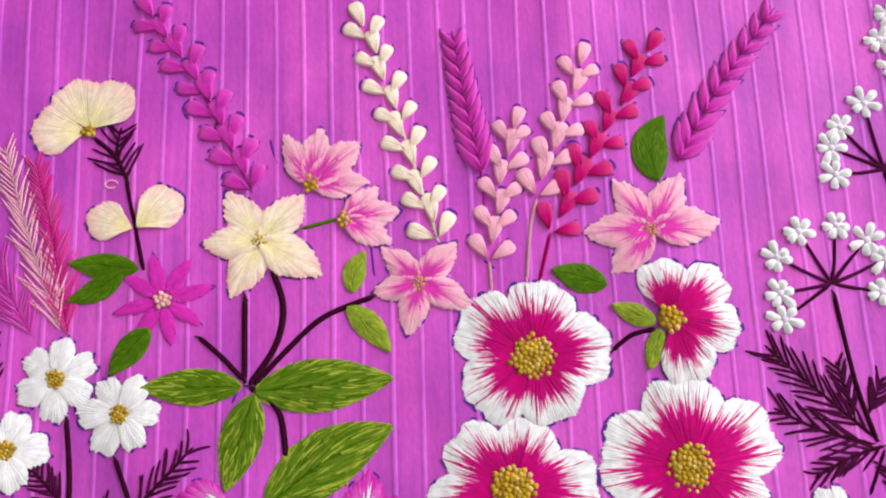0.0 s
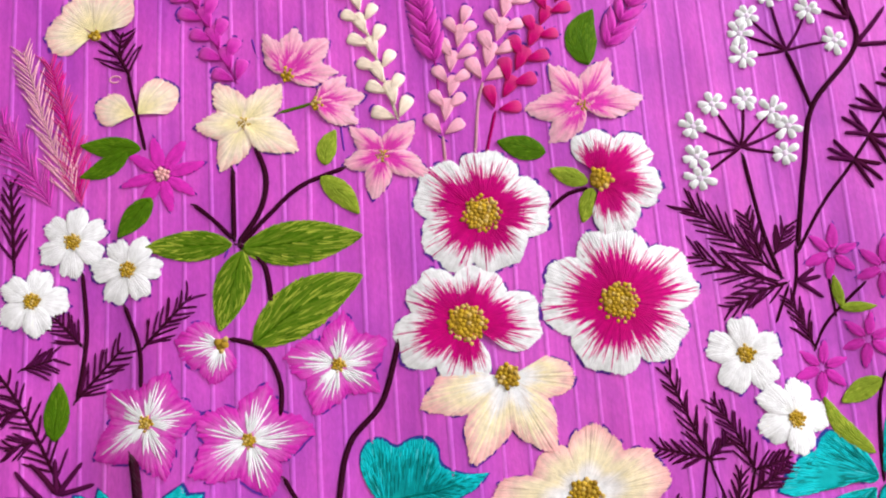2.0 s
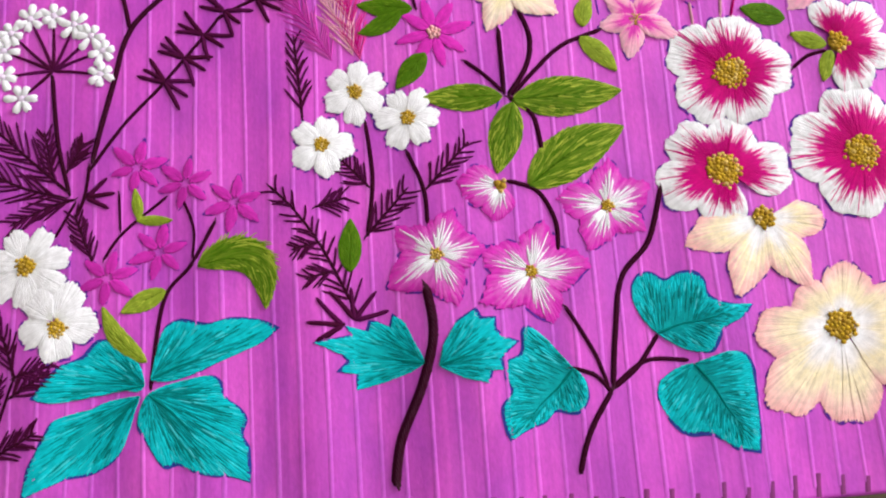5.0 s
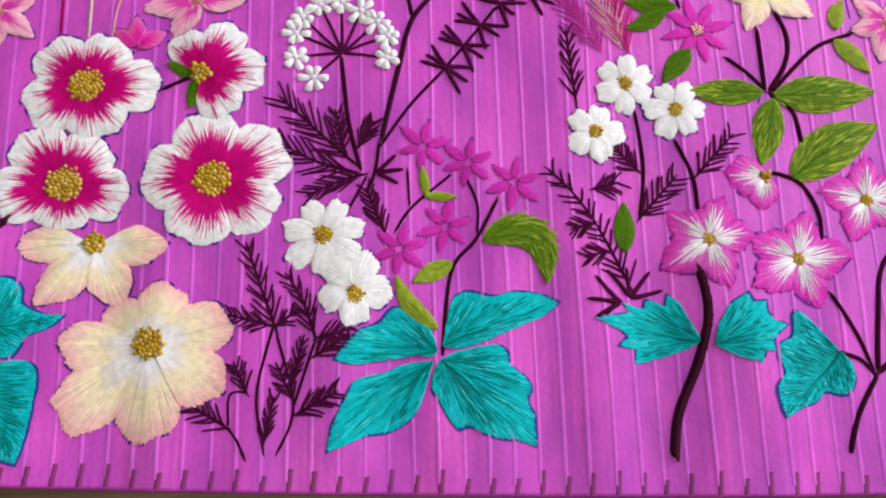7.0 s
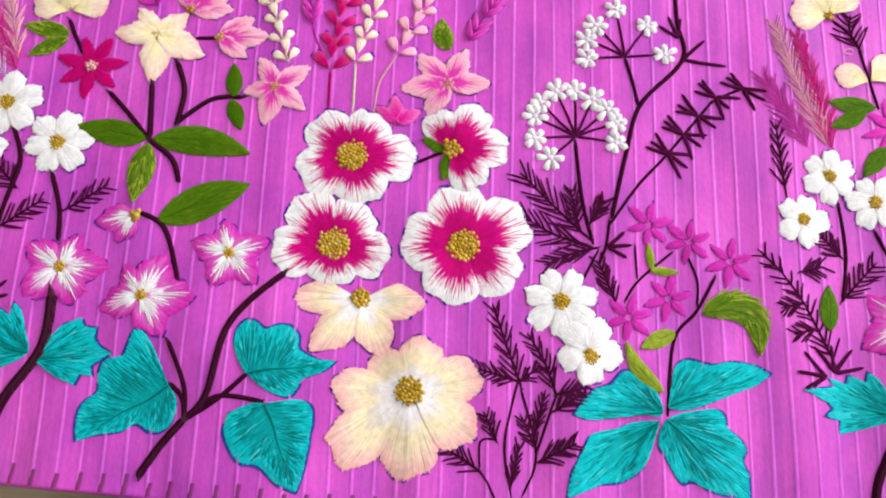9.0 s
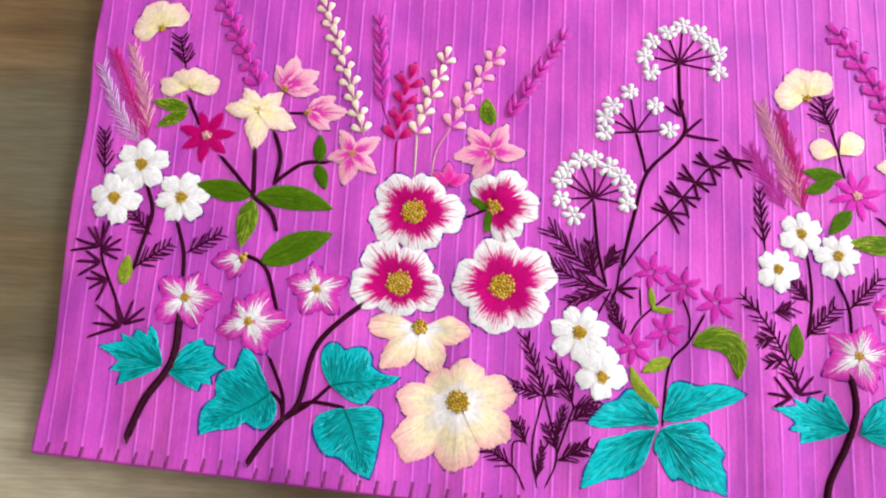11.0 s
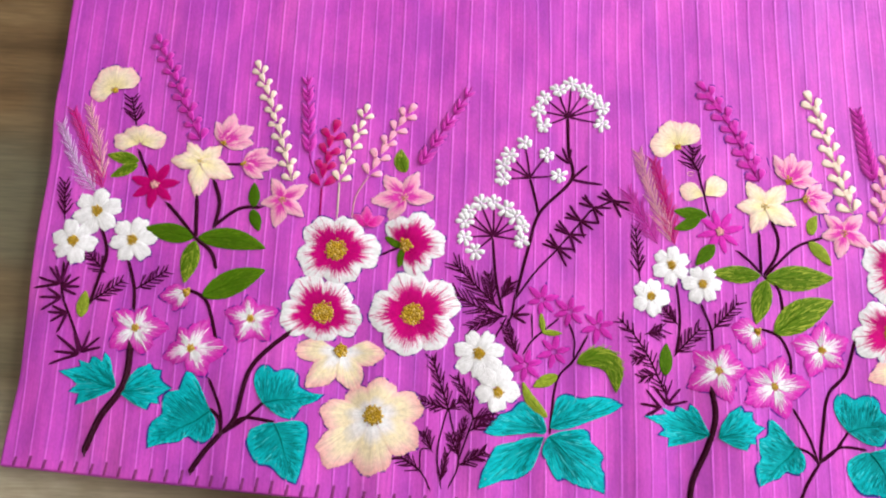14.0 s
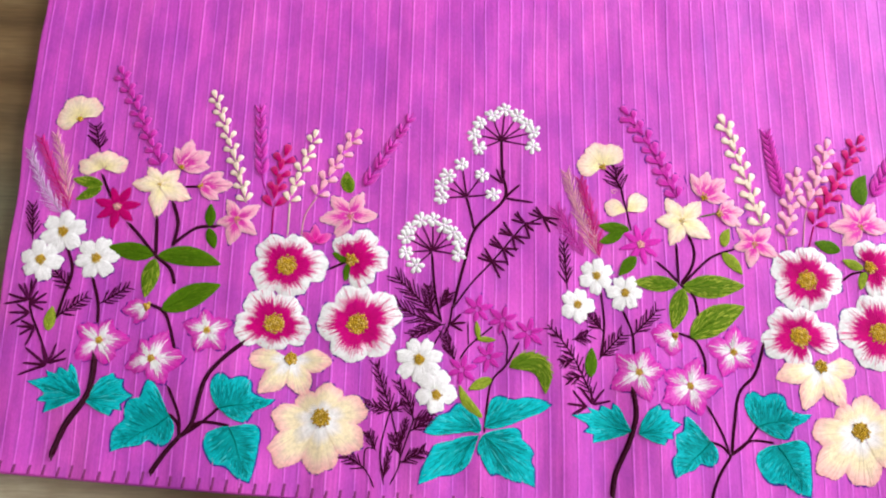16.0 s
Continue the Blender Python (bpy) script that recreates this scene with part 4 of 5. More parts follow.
star_flower((-0.3080, -0.0948), [(-0.3030, -0.0742), (-0.2803, -0.0890), (-0.2820, -0.1100), (-0.3080, -0.1274), (-0.3350, -0.1212), (-0.3372, -0.0928), (-0.3222, -0.0812)], "blush", notch=0.72, heart=40, r=0.0056, count=70, jag=0.04, wob=0.06, label='large peach and cream embroidered flower with a gold centre')

# white umbels and their twigs, first repeat
plant((-0.2359, -0.0340), "dark-stemmed umbel plant embroidered on magenta cloth")
umbel((-0.2428, 0.0123), [(-0.2600, 0.0204), (-0.2601, 0.0108), (-0.2535, 0.0025), (-0.2576, 0.0269), (-0.2511, 0.0321), (-0.2430, 0.0331), (-0.2357, 0.0293), (-0.2296, 0.0246), (-0.2255, 0.0187), (-0.2262, 0.0099)], 0.0059)
stem([(-0.2431, 0.0106), (-0.2403, -0.0155), (-0.2359, -0.0340)], 0.0008)
umbel((-0.2215, 0.0493), [(-0.2375, 0.0479), (-0.2377, 0.0567), (-0.2339, 0.0635), (-0.2249, 0.0713), (-0.2115, 0.0644), (-0.2040, 0.0515)], 0.0056)
umbel((-0.1988, 0.0897), [(-0.2137, 0.0830), (-0.2170, 0.0927), (-0.2132, 0.1013), (-0.2053, 0.1070), (-0.1967, 0.1113), (-0.1881, 0.1070), (-0.1820, 0.1019), (-0.1774, 0.0960), (-0.1778, 0.0861)], 0.0057)
stem([(-0.2215, 0.0486), (-0.2185, 0.0378), (-0.2163, 0.0271)], 0.0008)
stem([(-0.1988, 0.0897), (-0.1981, 0.0680), (-0.1963, 0.0496), (-0.2153, 0.0278), (-0.2219, 0.0056), (-0.2286, -0.0230)], 0.00095)
burst((-0.1963, 0.0496), 2, 0.0168, 22, 50)
burst((-0.1974, 0.0598), 3, 0.0119, 120, 60, r=0.0009)
stem([(-0.2293, -0.0255), (-0.2171, -0.0081), (-0.2042, 0.0064), (-0.1841, 0.0312)], 0.00061)
burst((-0.2042, 0.0064), 3, 0.0106, 146, 45)
burst((-0.2042, 0.0064), 3, 0.0106, -38, 65)
burst((-0.1976, 0.0153), 3, 0.0107, 146, 45)
burst((-0.1976, 0.0153), 3, 0.0107, -38, 65)
burst((-0.1909, 0.0241), 3, 0.0107, 146, 45)
burst((-0.1909, 0.0241), 3, 0.0107, -38, 65)
burst((-0.1831, 0.0327), 3, 0.0098, 140, 45)
burst((-0.1831, 0.0327), 3, 0.0098, -35, 65)
burst((-0.1712, 0.0368), 3, 0.0097, 140, 45)
burst((-0.1712, 0.0368), 3, 0.0097, -35, 65)
stem([(-0.1859, 0.0297), (-0.1772, 0.0344), (-0.1698, 0.0376)], 0.00065)
fern([(-0.2369, -0.0322), (-0.2491, -0.0209), (-0.2663, -0.0042)], 11, 0.0134, spread=30)
fern([(-0.2375, -0.0344), (-0.2521, -0.0299), (-0.2656, -0.0228)], 9, 0.0122, spread=30)
fern([(-0.2339, -0.0351), (-0.2440, -0.0377), (-0.2560, -0.0432)], 9, 0.0093, spread=28)
fern([(-0.2375, -0.0258), (-0.2313, -0.0150)], 8, 0.0074, spread=30)
fern([(-0.2416, -0.0275), (-0.2453, -0.0100)], 8, 0.0073, spread=34)
fern([(-0.2276, -0.0575), (-0.2343, -0.0403)], 9, 0.008, spread=30)
stem([(-0.2293, -0.0233), (-0.2308, -0.0340), (-0.2339, -0.0425)], 0.00061)
burst((-0.2302, -0.0349), 3, 0.0094, 5, 70)
stem([(-0.2192, -0.0338), (-0.2186, -0.0480)], 0.00046)
stem([(-0.2339, -0.0361), (-0.2404, -0.0486)], 0.00053)

# small flowers, leaves and twigs, first repeat
plant((-0.2083, -0.1013), "small plant with four teal leaves and a green crescent leaf")
stem([(-0.2240, -0.0572), (-0.2178, -0.0480), (-0.2033, -0.0355)], 0.00053)
stem([(-0.1982, -0.0366), (-0.1943, -0.0473), (-0.1947, -0.0581)], 0.00053)
stem([(-0.1869, -0.0453), (-0.1950, -0.0598), (-0.2044, -0.0718), (-0.2083, -0.1013)], 0.00068)
daisy((-0.2133, -0.0250), 0.0102, 18, 6, PURPLE, heart=0, width=0.18, label='small orchid-purple embroidered flower with narrow petals on magenta cloth')
daisy((-0.1970, -0.0313), 0.0103, 18, 6, PURPLE, heart=0, width=0.18, label='small orchid-purple embroidered flower with narrow petals on magenta cloth')
daisy((-0.1805, -0.0390), 0.0103, 18, 6, PURPLE, heart=0, width=0.18, label='small orchid-purple embroidered flower with narrow petals on magenta cloth')
daisy((-0.2059, -0.0550), 0.01, 18, 6, PURPLE, heart=0, width=0.18, label='small orchid-purple embroidered flower with narrow petals on magenta cloth')
daisy((-0.2225, -0.0634), 0.01, 18, 6, PURPLE, heart=0, width=0.18, label='small orchid-purple embroidered flower with narrow petals on magenta cloth')
leaf((-0.2125, -0.0436), (-0.2139, -0.0326), 0.0036, inner=MOSS, outer=LIME)
leaf((-0.2133, -0.0438), (-0.2015, -0.0442), 0.0036, inner=MOSS, outer=LIME)
leaf((-0.2039, -0.0684), (-0.2179, -0.0752), 0.0068, inner=MOSS, outer=LIME)
leaf((-0.2096, -0.0920), (-0.2238, -0.0731), 0.0063, inner=MOSS, outer=LIME, bend=0.1)
leaf((-0.1929, -0.0609), (-0.1705, -0.0767), 0.0125, bend=0.36, lean=0.38, serrate=0.2, n=44, label='serrated crescent leaf in bright green thread on magenta cloth')
teal_leaf((-0.2081, -0.0978), (-0.1672, -0.0838), BROAD[0])
teal_leaf((-0.2101, -0.0997), (-0.2450, -0.1017), BROAD[1])
teal_leaf((-0.2116, -0.1030), (-0.2471, -0.1320), BROAD[2])
teal_leaf((-0.2088, -0.1026), (-0.1776, -0.1322), BROAD[3])
white_flower((-0.2493, -0.0578), 0.0143, 15, 7)
white_flower((-0.2390, -0.0772), 0.0128, 60, 5, heart_at=(-0.2379, -0.0797))
plant((-0.2683, -0.1326), "dark plum twiggy undergrowth stitched near the cloth's hem")
stem([(-0.2683, -0.1326), (-0.2710, -0.1130), (-0.2660, -0.0893)], 0.00049)
stem([(-0.2642, -0.1325), (-0.2589, -0.1171), (-0.2650, -0.0923)], 0.00049)
stem([(-0.2589, -0.1171), (-0.2515, -0.0945)], 0.00053)
fern([(-0.2646, -0.0923), (-0.2712, -0.0745), (-0.2765, -0.0593)], 9, 0.0089, spread=30)
fern([(-0.2655, -0.0899), (-0.2825, -0.0853)], 8, 0.0069)
fern([(-0.2658, -0.0903), (-0.2575, -0.0837)], 5, 0.0057)
fern([(-0.2512, -0.0955), (-0.2555, -0.0827), (-0.2625, -0.0707)], 9, 0.0081, spread=30)
fern([(-0.2519, -0.0945), (-0.2380, -0.0910)], 6, 0.0065)
fern([(-0.2530, -0.1012), (-0.2396, -0.0929)], 8, 0.0076)
fern([(-0.2585, -0.1199), (-0.2434, -0.1122)], 9, 0.0083)
fern([(-0.2688, -0.1300), (-0.2654, -0.1132)], 8, 0.0063, spread=26)
fern([(-0.2585, -0.1161), (-0.2652, -0.1019)], 6, 0.0064)
fern([(-0.2599, -0.1114), (-0.2554, -0.0925)], 6, 0.0064, spread=28)
stem([(-0.2742, -0.1342), (-0.2803, -0.1239), (-0.2955, -0.1146)], 0.00046)
fern([(-0.2803, -0.1235), (-0.2955, -0.1146)], 6, 0.0082)
stem([(-0.2803, -0.1229), (-0.2801, -0.1128), (-0.2741, -0.1120)], 0.00042)
fern([(-0.2740, -0.1129), (-0.2793, -0.1015)], 5, 0.0064)

# white umbels and their twigs, second repeat
plant((0.1008, -0.0290), "dark-stemmed umbel plant embroidered on magenta cloth")
umbel((0.0933, 0.0186), [(0.0772, 0.0271), (0.0848, 0.0350), (0.0971, 0.0367), (0.1065, 0.0318), (0.1113, 0.0256), (0.0769, 0.0161), (0.0773, 0.0082), (0.1087, 0.0156)], 0.0057)
stem([(0.0936, 0.0156), (0.0964, -0.0105), (0.1008, -0.0290)], 0.0008)
umbel((0.1152, 0.0543), [(0.0992, 0.0529), (0.0990, 0.0617), (0.1028, 0.0685), (0.1118, 0.0763), (0.1252, 0.0694), (0.1327, 0.0565)], 0.0056)
umbel((0.1379, 0.0947), [(0.1230, 0.0880), (0.1197, 0.0977), (0.1235, 0.1063), (0.1314, 0.1120), (0.1400, 0.1163), (0.1486, 0.1120), (0.1547, 0.1069), (0.1593, 0.1010), (0.1589, 0.0911)], 0.0057)
stem([(0.1152, 0.0536), (0.1182, 0.0428), (0.1204, 0.0321)], 0.0008)
stem([(0.1379, 0.0947), (0.1386, 0.0730), (0.1404, 0.0546), (0.1214, 0.0328), (0.1148, 0.0106), (0.1081, -0.0180)], 0.00095)
burst((0.1404, 0.0546), 2, 0.0168, 22, 50)
burst((0.1393, 0.0648), 3, 0.0119, 120, 60, r=0.0009)
stem([(0.1074, -0.0205), (0.1196, -0.0031), (0.1325, 0.0114), (0.1526, 0.0362)], 0.00061)
burst((0.1325, 0.0114), 3, 0.0106, 146, 45)
burst((0.1325, 0.0114), 3, 0.0106, -38, 65)
burst((0.1391, 0.0203), 3, 0.0107, 146, 45)
burst((0.1391, 0.0203), 3, 0.0107, -38, 65)
burst((0.1458, 0.0291), 3, 0.0107, 146, 45)
burst((0.1458, 0.0291), 3, 0.0107, -38, 65)
burst((0.1536, 0.0377), 3, 0.0098, 140, 45)
burst((0.1536, 0.0377), 3, 0.0098, -35, 65)
burst((0.1655, 0.0418), 3, 0.0097, 140, 45)
burst((0.1655, 0.0418), 3, 0.0097, -35, 65)
stem([(0.1508, 0.0347), (0.1595, 0.0394), (0.1669, 0.0426)], 0.00065)
fern([(0.0998, -0.0272), (0.0876, -0.0159), (0.0704, 0.0008)], 11, 0.0134, spread=30)
fern([(0.0992, -0.0294), (0.0846, -0.0249), (0.0711, -0.0178)], 9, 0.0122, spread=30)
fern([(0.1028, -0.0301), (0.0927, -0.0327), (0.0807, -0.0382)], 9, 0.0093, spread=28)
fern([(0.0992, -0.0208), (0.1054, -0.0100)], 8, 0.0074, spread=30)
fern([(0.0951, -0.0225), (0.0914, -0.0050)], 8, 0.0073, spread=34)
fern([(0.1091, -0.0525), (0.1024, -0.0353)], 9, 0.008, spread=30)
stem([(0.1074, -0.0183), (0.1059, -0.0290), (0.1028, -0.0375)], 0.00061)
burst((0.1065, -0.0299), 3, 0.0094, 5, 70)
stem([(0.1175, -0.0288), (0.1181, -0.0430)], 0.00046)
stem([(0.1028, -0.0311), (0.0963, -0.0436)], 0.00053)

# small flowers, leaves and twigs, second repeat
plant((0.1246, -0.0973), "small plant with four teal leaves and a green crescent leaf")
stem([(0.1089, -0.0532), (0.1151, -0.0440), (0.1296, -0.0315)], 0.00053)
stem([(0.1347, -0.0326), (0.1386, -0.0433), (0.1382, -0.0541)], 0.00053)
stem([(0.1460, -0.0413), (0.1379, -0.0558), (0.1285, -0.0678), (0.1246, -0.0973)], 0.00068)
daisy((0.1196, -0.0210), 0.0102, 18, 6, PURPLE, heart=0, width=0.18, label='small orchid-purple embroidered flower with narrow petals on magenta cloth')
daisy((0.1359, -0.0273), 0.0103, 18, 6, PURPLE, heart=0, width=0.18, label='small orchid-purple embroidered flower with narrow petals on magenta cloth')
daisy((0.1524, -0.0350), 0.0103, 18, 6, PURPLE, heart=0, width=0.18, label='small orchid-purple embroidered flower with narrow petals on magenta cloth')
daisy((0.1270, -0.0510), 0.01, 18, 6, PURPLE, heart=0, width=0.18, label='small orchid-purple embroidered flower with narrow petals on magenta cloth')
daisy((0.1104, -0.0594), 0.01, 18, 6, PURPLE, heart=0, width=0.18, label='small orchid-purple embroidered flower with narrow petals on magenta cloth')
leaf((0.1204, -0.0396), (0.1190, -0.0286), 0.0036, inner=MOSS, outer=LIME)
leaf((0.1196, -0.0398), (0.1314, -0.0402), 0.0036, inner=MOSS, outer=LIME)
leaf((0.1290, -0.0644), (0.1150, -0.0712), 0.0068, inner=MOSS, outer=LIME)
leaf((0.1233, -0.0880), (0.1091, -0.0691), 0.0063, inner=MOSS, outer=LIME, bend=0.1)
leaf((0.1400, -0.0569), (0.1624, -0.0727), 0.0125, bend=0.36, lean=0.38, serrate=0.2, n=44, label='serrated crescent leaf in bright green thread on magenta cloth')
teal_leaf((0.1248, -0.0938), (0.1657, -0.0798), BROAD[0])
teal_leaf((0.1228, -0.0957), (0.0879, -0.0977), BROAD[1])
teal_leaf((0.1213, -0.0990), (0.0858, -0.1280), BROAD[2])
teal_leaf((0.1241, -0.0986), (0.1553, -0.1282), BROAD[3])
white_flower((0.0842, -0.0532), 0.0124, 15, 5)
white_flower((0.0968, -0.0740), 0.0122, 60, 5, heart_at=(0.0976, -0.0755))
plant((0.0646, -0.1286), "dark plum twiggy undergrowth stitched near the cloth's hem")
stem([(0.0646, -0.1286), (0.0619, -0.1090), (0.0669, -0.0853)], 0.00049)
stem([(0.0687, -0.1285), (0.0740, -0.1131), (0.0679, -0.0883)], 0.00049)
stem([(0.0740, -0.1131), (0.0814, -0.0905)], 0.00053)
fern([(0.0683, -0.0883), (0.0617, -0.0705), (0.0564, -0.0553)], 9, 0.0089, spread=30)
fern([(0.0674, -0.0859), (0.0504, -0.0813)], 8, 0.0069)
fern([(0.0671, -0.0863), (0.0754, -0.0797)], 5, 0.0057)
fern([(0.0817, -0.0915), (0.0774, -0.0787), (0.0704, -0.0667)], 9, 0.0081, spread=30)
fern([(0.0810, -0.0905), (0.0949, -0.0870)], 6, 0.0065)
fern([(0.0799, -0.0972), (0.0933, -0.0889)], 8, 0.0076)
fern([(0.0744, -0.1159), (0.0895, -0.1082)], 9, 0.0083)
fern([(0.0641, -0.1260), (0.0675, -0.1092)], 8, 0.0063, spread=26)
fern([(0.0744, -0.1121), (0.0677, -0.0979)], 6, 0.0064)
fern([(0.0730, -0.1074), (0.0775, -0.0885)], 6, 0.0064, spread=28)
stem([(0.0587, -0.1302), (0.0526, -0.1199), (0.0374, -0.1106)], 0.00046)
fern([(0.0526, -0.1195), (0.0374, -0.1106)], 6, 0.0082)
stem([(0.0526, -0.1189), (0.0528, -0.1088), (0.0588, -0.1080)], 0.00042)
fern([(0.0589, -0.1089), (0.0536, -0.0975)], 5, 0.0064)

# second bouquet: upper flowers
star_flower((-0.1313, 0.0731), [(-0.1482, 0.0728), (-0.1356, 0.0899), (-0.1205, 0.0880)], "cream", notch=0.84, heart=6, r=0.002, label='cream embroidered pansy in side view on magenta cloth')
star_flower((-0.1164, 0.0421), [(-0.1303, 0.0468), (-0.1040, 0.0528)], "cream", notch=0.84, heart=0, label='cream bud with two round petals embroidered on magenta cloth')
plant((-0.0837, -0.0046), "maroon-stemmed plant with satin-stitched green leaves on magenta cloth")
fern([(-0.1190, 0.0568), (-0.1226, 0.0660), (-0.1215, 0.0741)], 8, 0.01, spread=48)
stem([(-0.1295, 0.0707), (-0.1234, 0.0652), (-0.1190, 0.0571)], 0.00065)
stem([(-0.1195, 0.0575), (-0.1168, 0.0449), (-0.1135, 0.0295)], 0.00061)
star_flower((-0.0796, 0.0374), [(-0.0898, 0.0528), (-0.0661, 0.0510), (-0.0611, 0.0269), (-0.0879, 0.0207), (-0.0969, 0.0368)], "cream", width=0.29)
star_flower((-0.0642, 0.0546), [(-0.0719, 0.0698), (-0.0614, 0.0726), (-0.0496, 0.0678), (-0.0470, 0.0549)], "pink", jag=0.22, width=0.27, heart=8, r=0.0025, label='pink embroidered flower in side view on magenta cloth')
star_flower((-0.0542, 0.0433), [(-0.0440, 0.0531), (-0.0374, 0.0458), (-0.0405, 0.0356)], "pink", jag=0.22, width=0.27, heart=8, r=0.0025, label='pink embroidered flower in side view on magenta cloth')
star_flower((-0.0324, 0.0232), [(-0.0432, 0.0345), (-0.0212, 0.0353), (-0.0171, 0.0161), (-0.0368, 0.0076), (-0.0467, 0.0206)], "pink", jag=0.22, width=0.27)
star_flower((0.0389, 0.0371), [(0.0282, 0.0528), (0.0499, 0.0543), (0.0610, 0.0389), (0.0259, 0.0237), (0.0182, 0.0368)], "pink", jag=0.22, width=0.27)
daisy((-0.1077, 0.0205), 0.0143, 12, 8, ORCHID, width=0.14)

# second bouquet: crimson flowers
crimson_flower((0.0000, -0.0001), [(-0.0186, 0.0139), (0.0045, 0.0211), (0.0223, 0.0026), (0.0076, -0.0177), (-0.0170, -0.0134)])
crimson_flower((-0.0078, -0.0370), [(-0.0236, -0.0228), (-0.0007, -0.0198), (0.0155, -0.0369), (-0.0097, -0.0555), (-0.0304, -0.0425)])
crimson_flower((0.0436, -0.0333), [(0.0438, -0.0087), (0.0687, -0.0238), (0.0616, -0.0486), (0.0371, -0.0551), (0.0196, -0.0277)])
crimson_flower((0.0419, 0.0097), [(0.0398, 0.0266), (0.0593, 0.0211), (0.0623, 0.0075), (0.0480, -0.0082)], r=0.004, heart=16, label='crimson flower with a white rim embroidered in side view')

# second bouquet: sprigs and grasses
bud_sprig([(-0.0822, 0.0530), (-0.0981, 0.0868), (-0.1150, 0.1130)], 8, 0.0092, PURPLE, "purple")
bud_sprig([(-0.0264, 0.0360), (-0.0366, 0.0728), (-0.0485, 0.1100)], 8, 0.0092, CREAM, "cream")
wheat([(-0.0122, 0.0570), (-0.0163, 0.0810), (-0.0193, 0.1040)], 9, 0.0120, PURPLE, "purple", [(-0.0117, 0.0451)])
bud_sprig([(-0.0113, 0.0290), (-0.0064, 0.0530), (-0.0007, 0.0750)], 5, 0.0090, BLUSH, "pale pink", [(-0.0110, 0.0198)])
bud_sprig([(0.0043, 0.0480), (0.0128, 0.0690), (0.0226, 0.0960)], 5, 0.009, BLUSH, "pale pink", [(-0.0003, 0.0227), (0.0018, 0.0394)])
bud_sprig([(0.0078, 0.0370), (0.0240, 0.0635), (0.0450, 0.1000)], 7, 0.0095, CRIMSON, "crimson", [(0.0035, 0.0220)])
wheat([(0.0495, 0.0590), (0.0650, 0.0828), (0.0865, 0.1098)], 10, 0.0125, PURPLE, "purple")
feather([(-0.1453, 0.0121), (-0.1537, 0.0275), (-0.1619, 0.0412)], 27, 0.0124, ORCHID, "orchid pink")
feather([(-0.1374, 0.0134), (-0.1468, 0.0390), (-0.1557, 0.0684)], 32, 0.012, BLUSH, "pale pink")
feather([(-0.1348, 0.0117), (-0.1395, 0.0371), (-0.1464, 0.0635)], 37, 0.0105, ROSE, "rose pink")

# second bouquet: stems, leaves, twigs
leaf((-0.1150, 0.0300), (-0.1351, 0.0323), 0.0078, inner=GREEN, outer=OLIVE)
leaf((-0.1192, 0.0293), (-0.1351, 0.0211), 0.007, inner=GREEN, outer=OLIVE, bend=0.06)
leaf((-0.1113, 0.0125), (-0.1225, -0.0004), 0.008, inner=GREEN, outer=OLIVE)
stem([(-0.0973, 0.0094), (-0.0905, 0.0033), (-0.0844, -0.0034)], 0.00076)
stem([(-0.0840, 0.0210), (-0.0839, -0.0046)], 0.00091)
stem([(-0.0760, 0.0283), (-0.0728, 0.0175), (-0.0750, 0.0061), (-0.0826, -0.0050)], 0.00095)
stem([(-0.0460, 0.0197), (-0.0610, 0.0139), (-0.0723, 0.0041), (-0.0812, -0.0051)], 0.00084)
stem([(-0.0675, 0.0407), (-0.0565, 0.0435)], 0.00061, dye=OLIVE, label='olive corded stem stitched on magenta cloth')
stem([(-0.0826, -0.0054), (-0.0744, -0.0126), (-0.0721, -0.0259)], 0.00091)
leaf((-0.0848, -0.0053), (-0.1136, -0.0046), 0.0105)
leaf((-0.0812, -0.0070), (-0.0410, -0.0046), 0.0152)
leaf((-0.0812, -0.0077), (-0.0889, -0.0341), 0.012)
leaf((-0.0780, -0.0394), (-0.0416, -0.0183), 0.0176, bend=0.05)
leaf((-0.0523, 0.0209), (-0.0485, 0.0332), 0.0067, inner=MOSS, outer=LIME, bend=0.1)
leaf((-0.0543, 0.0167), (-0.0418, 0.0030), 0.0078, inner=MOSS, outer=LIME, bend=0.05)
leaf((0.0239, 0.0206), (0.0075, 0.0257), 0.0088, inner=GREEN, outer=OLIVE)
leaf((0.0373, 0.0086), (0.0249, 0.0144), 0.0064, inner=MOSS, outer=LIME)
leaf((0.0386, 0.0066), (0.0344, -0.0051), 0.006, inner=MOSS, outer=LIME)
stem([(0.0241, 0.0009), (0.0301, 0.0052), (0.0371, 0.0067)], 0.00072)
leaf((0.0423, 0.0523), (0.0461, 0.0735), 0.0116, inner=GREEN, outer=OLIVE, bend=0.16)
white_flower((-0.1372, -0.0011), 0.0112, 25, 6)
white_flower((-0.1498, -0.0203), 0.011, 70, 5)
white_flower((-0.1190, -0.0117), 0.0113, 120, 6)
plant((-0.1303, -0.1372), "tall plant with a thick maroon trunk and toothed teal leaves")
stem([(-0.1343, -0.0117), (-0.1326, -0.0331), (-0.1354, -0.0537)], 0.00076)
stem([(-0.1202, -0.0237), (-0.1151, -0.0381), (-0.1145, -0.0510)], 0.00076)
fern([(-0.1394, -0.0818), (-0.1508, -0.0574), (-0.1600, -0.0433), (-0.1693, -0.0331)], 14, 0.0086, spread=42)
fern([(-0.1531, -0.0426), (-0.1419, -0.0394)], 6, 0.0079)
fern([(-0.1517, -0.0549), (-0.1616, -0.0574)], 5, 0.0067)
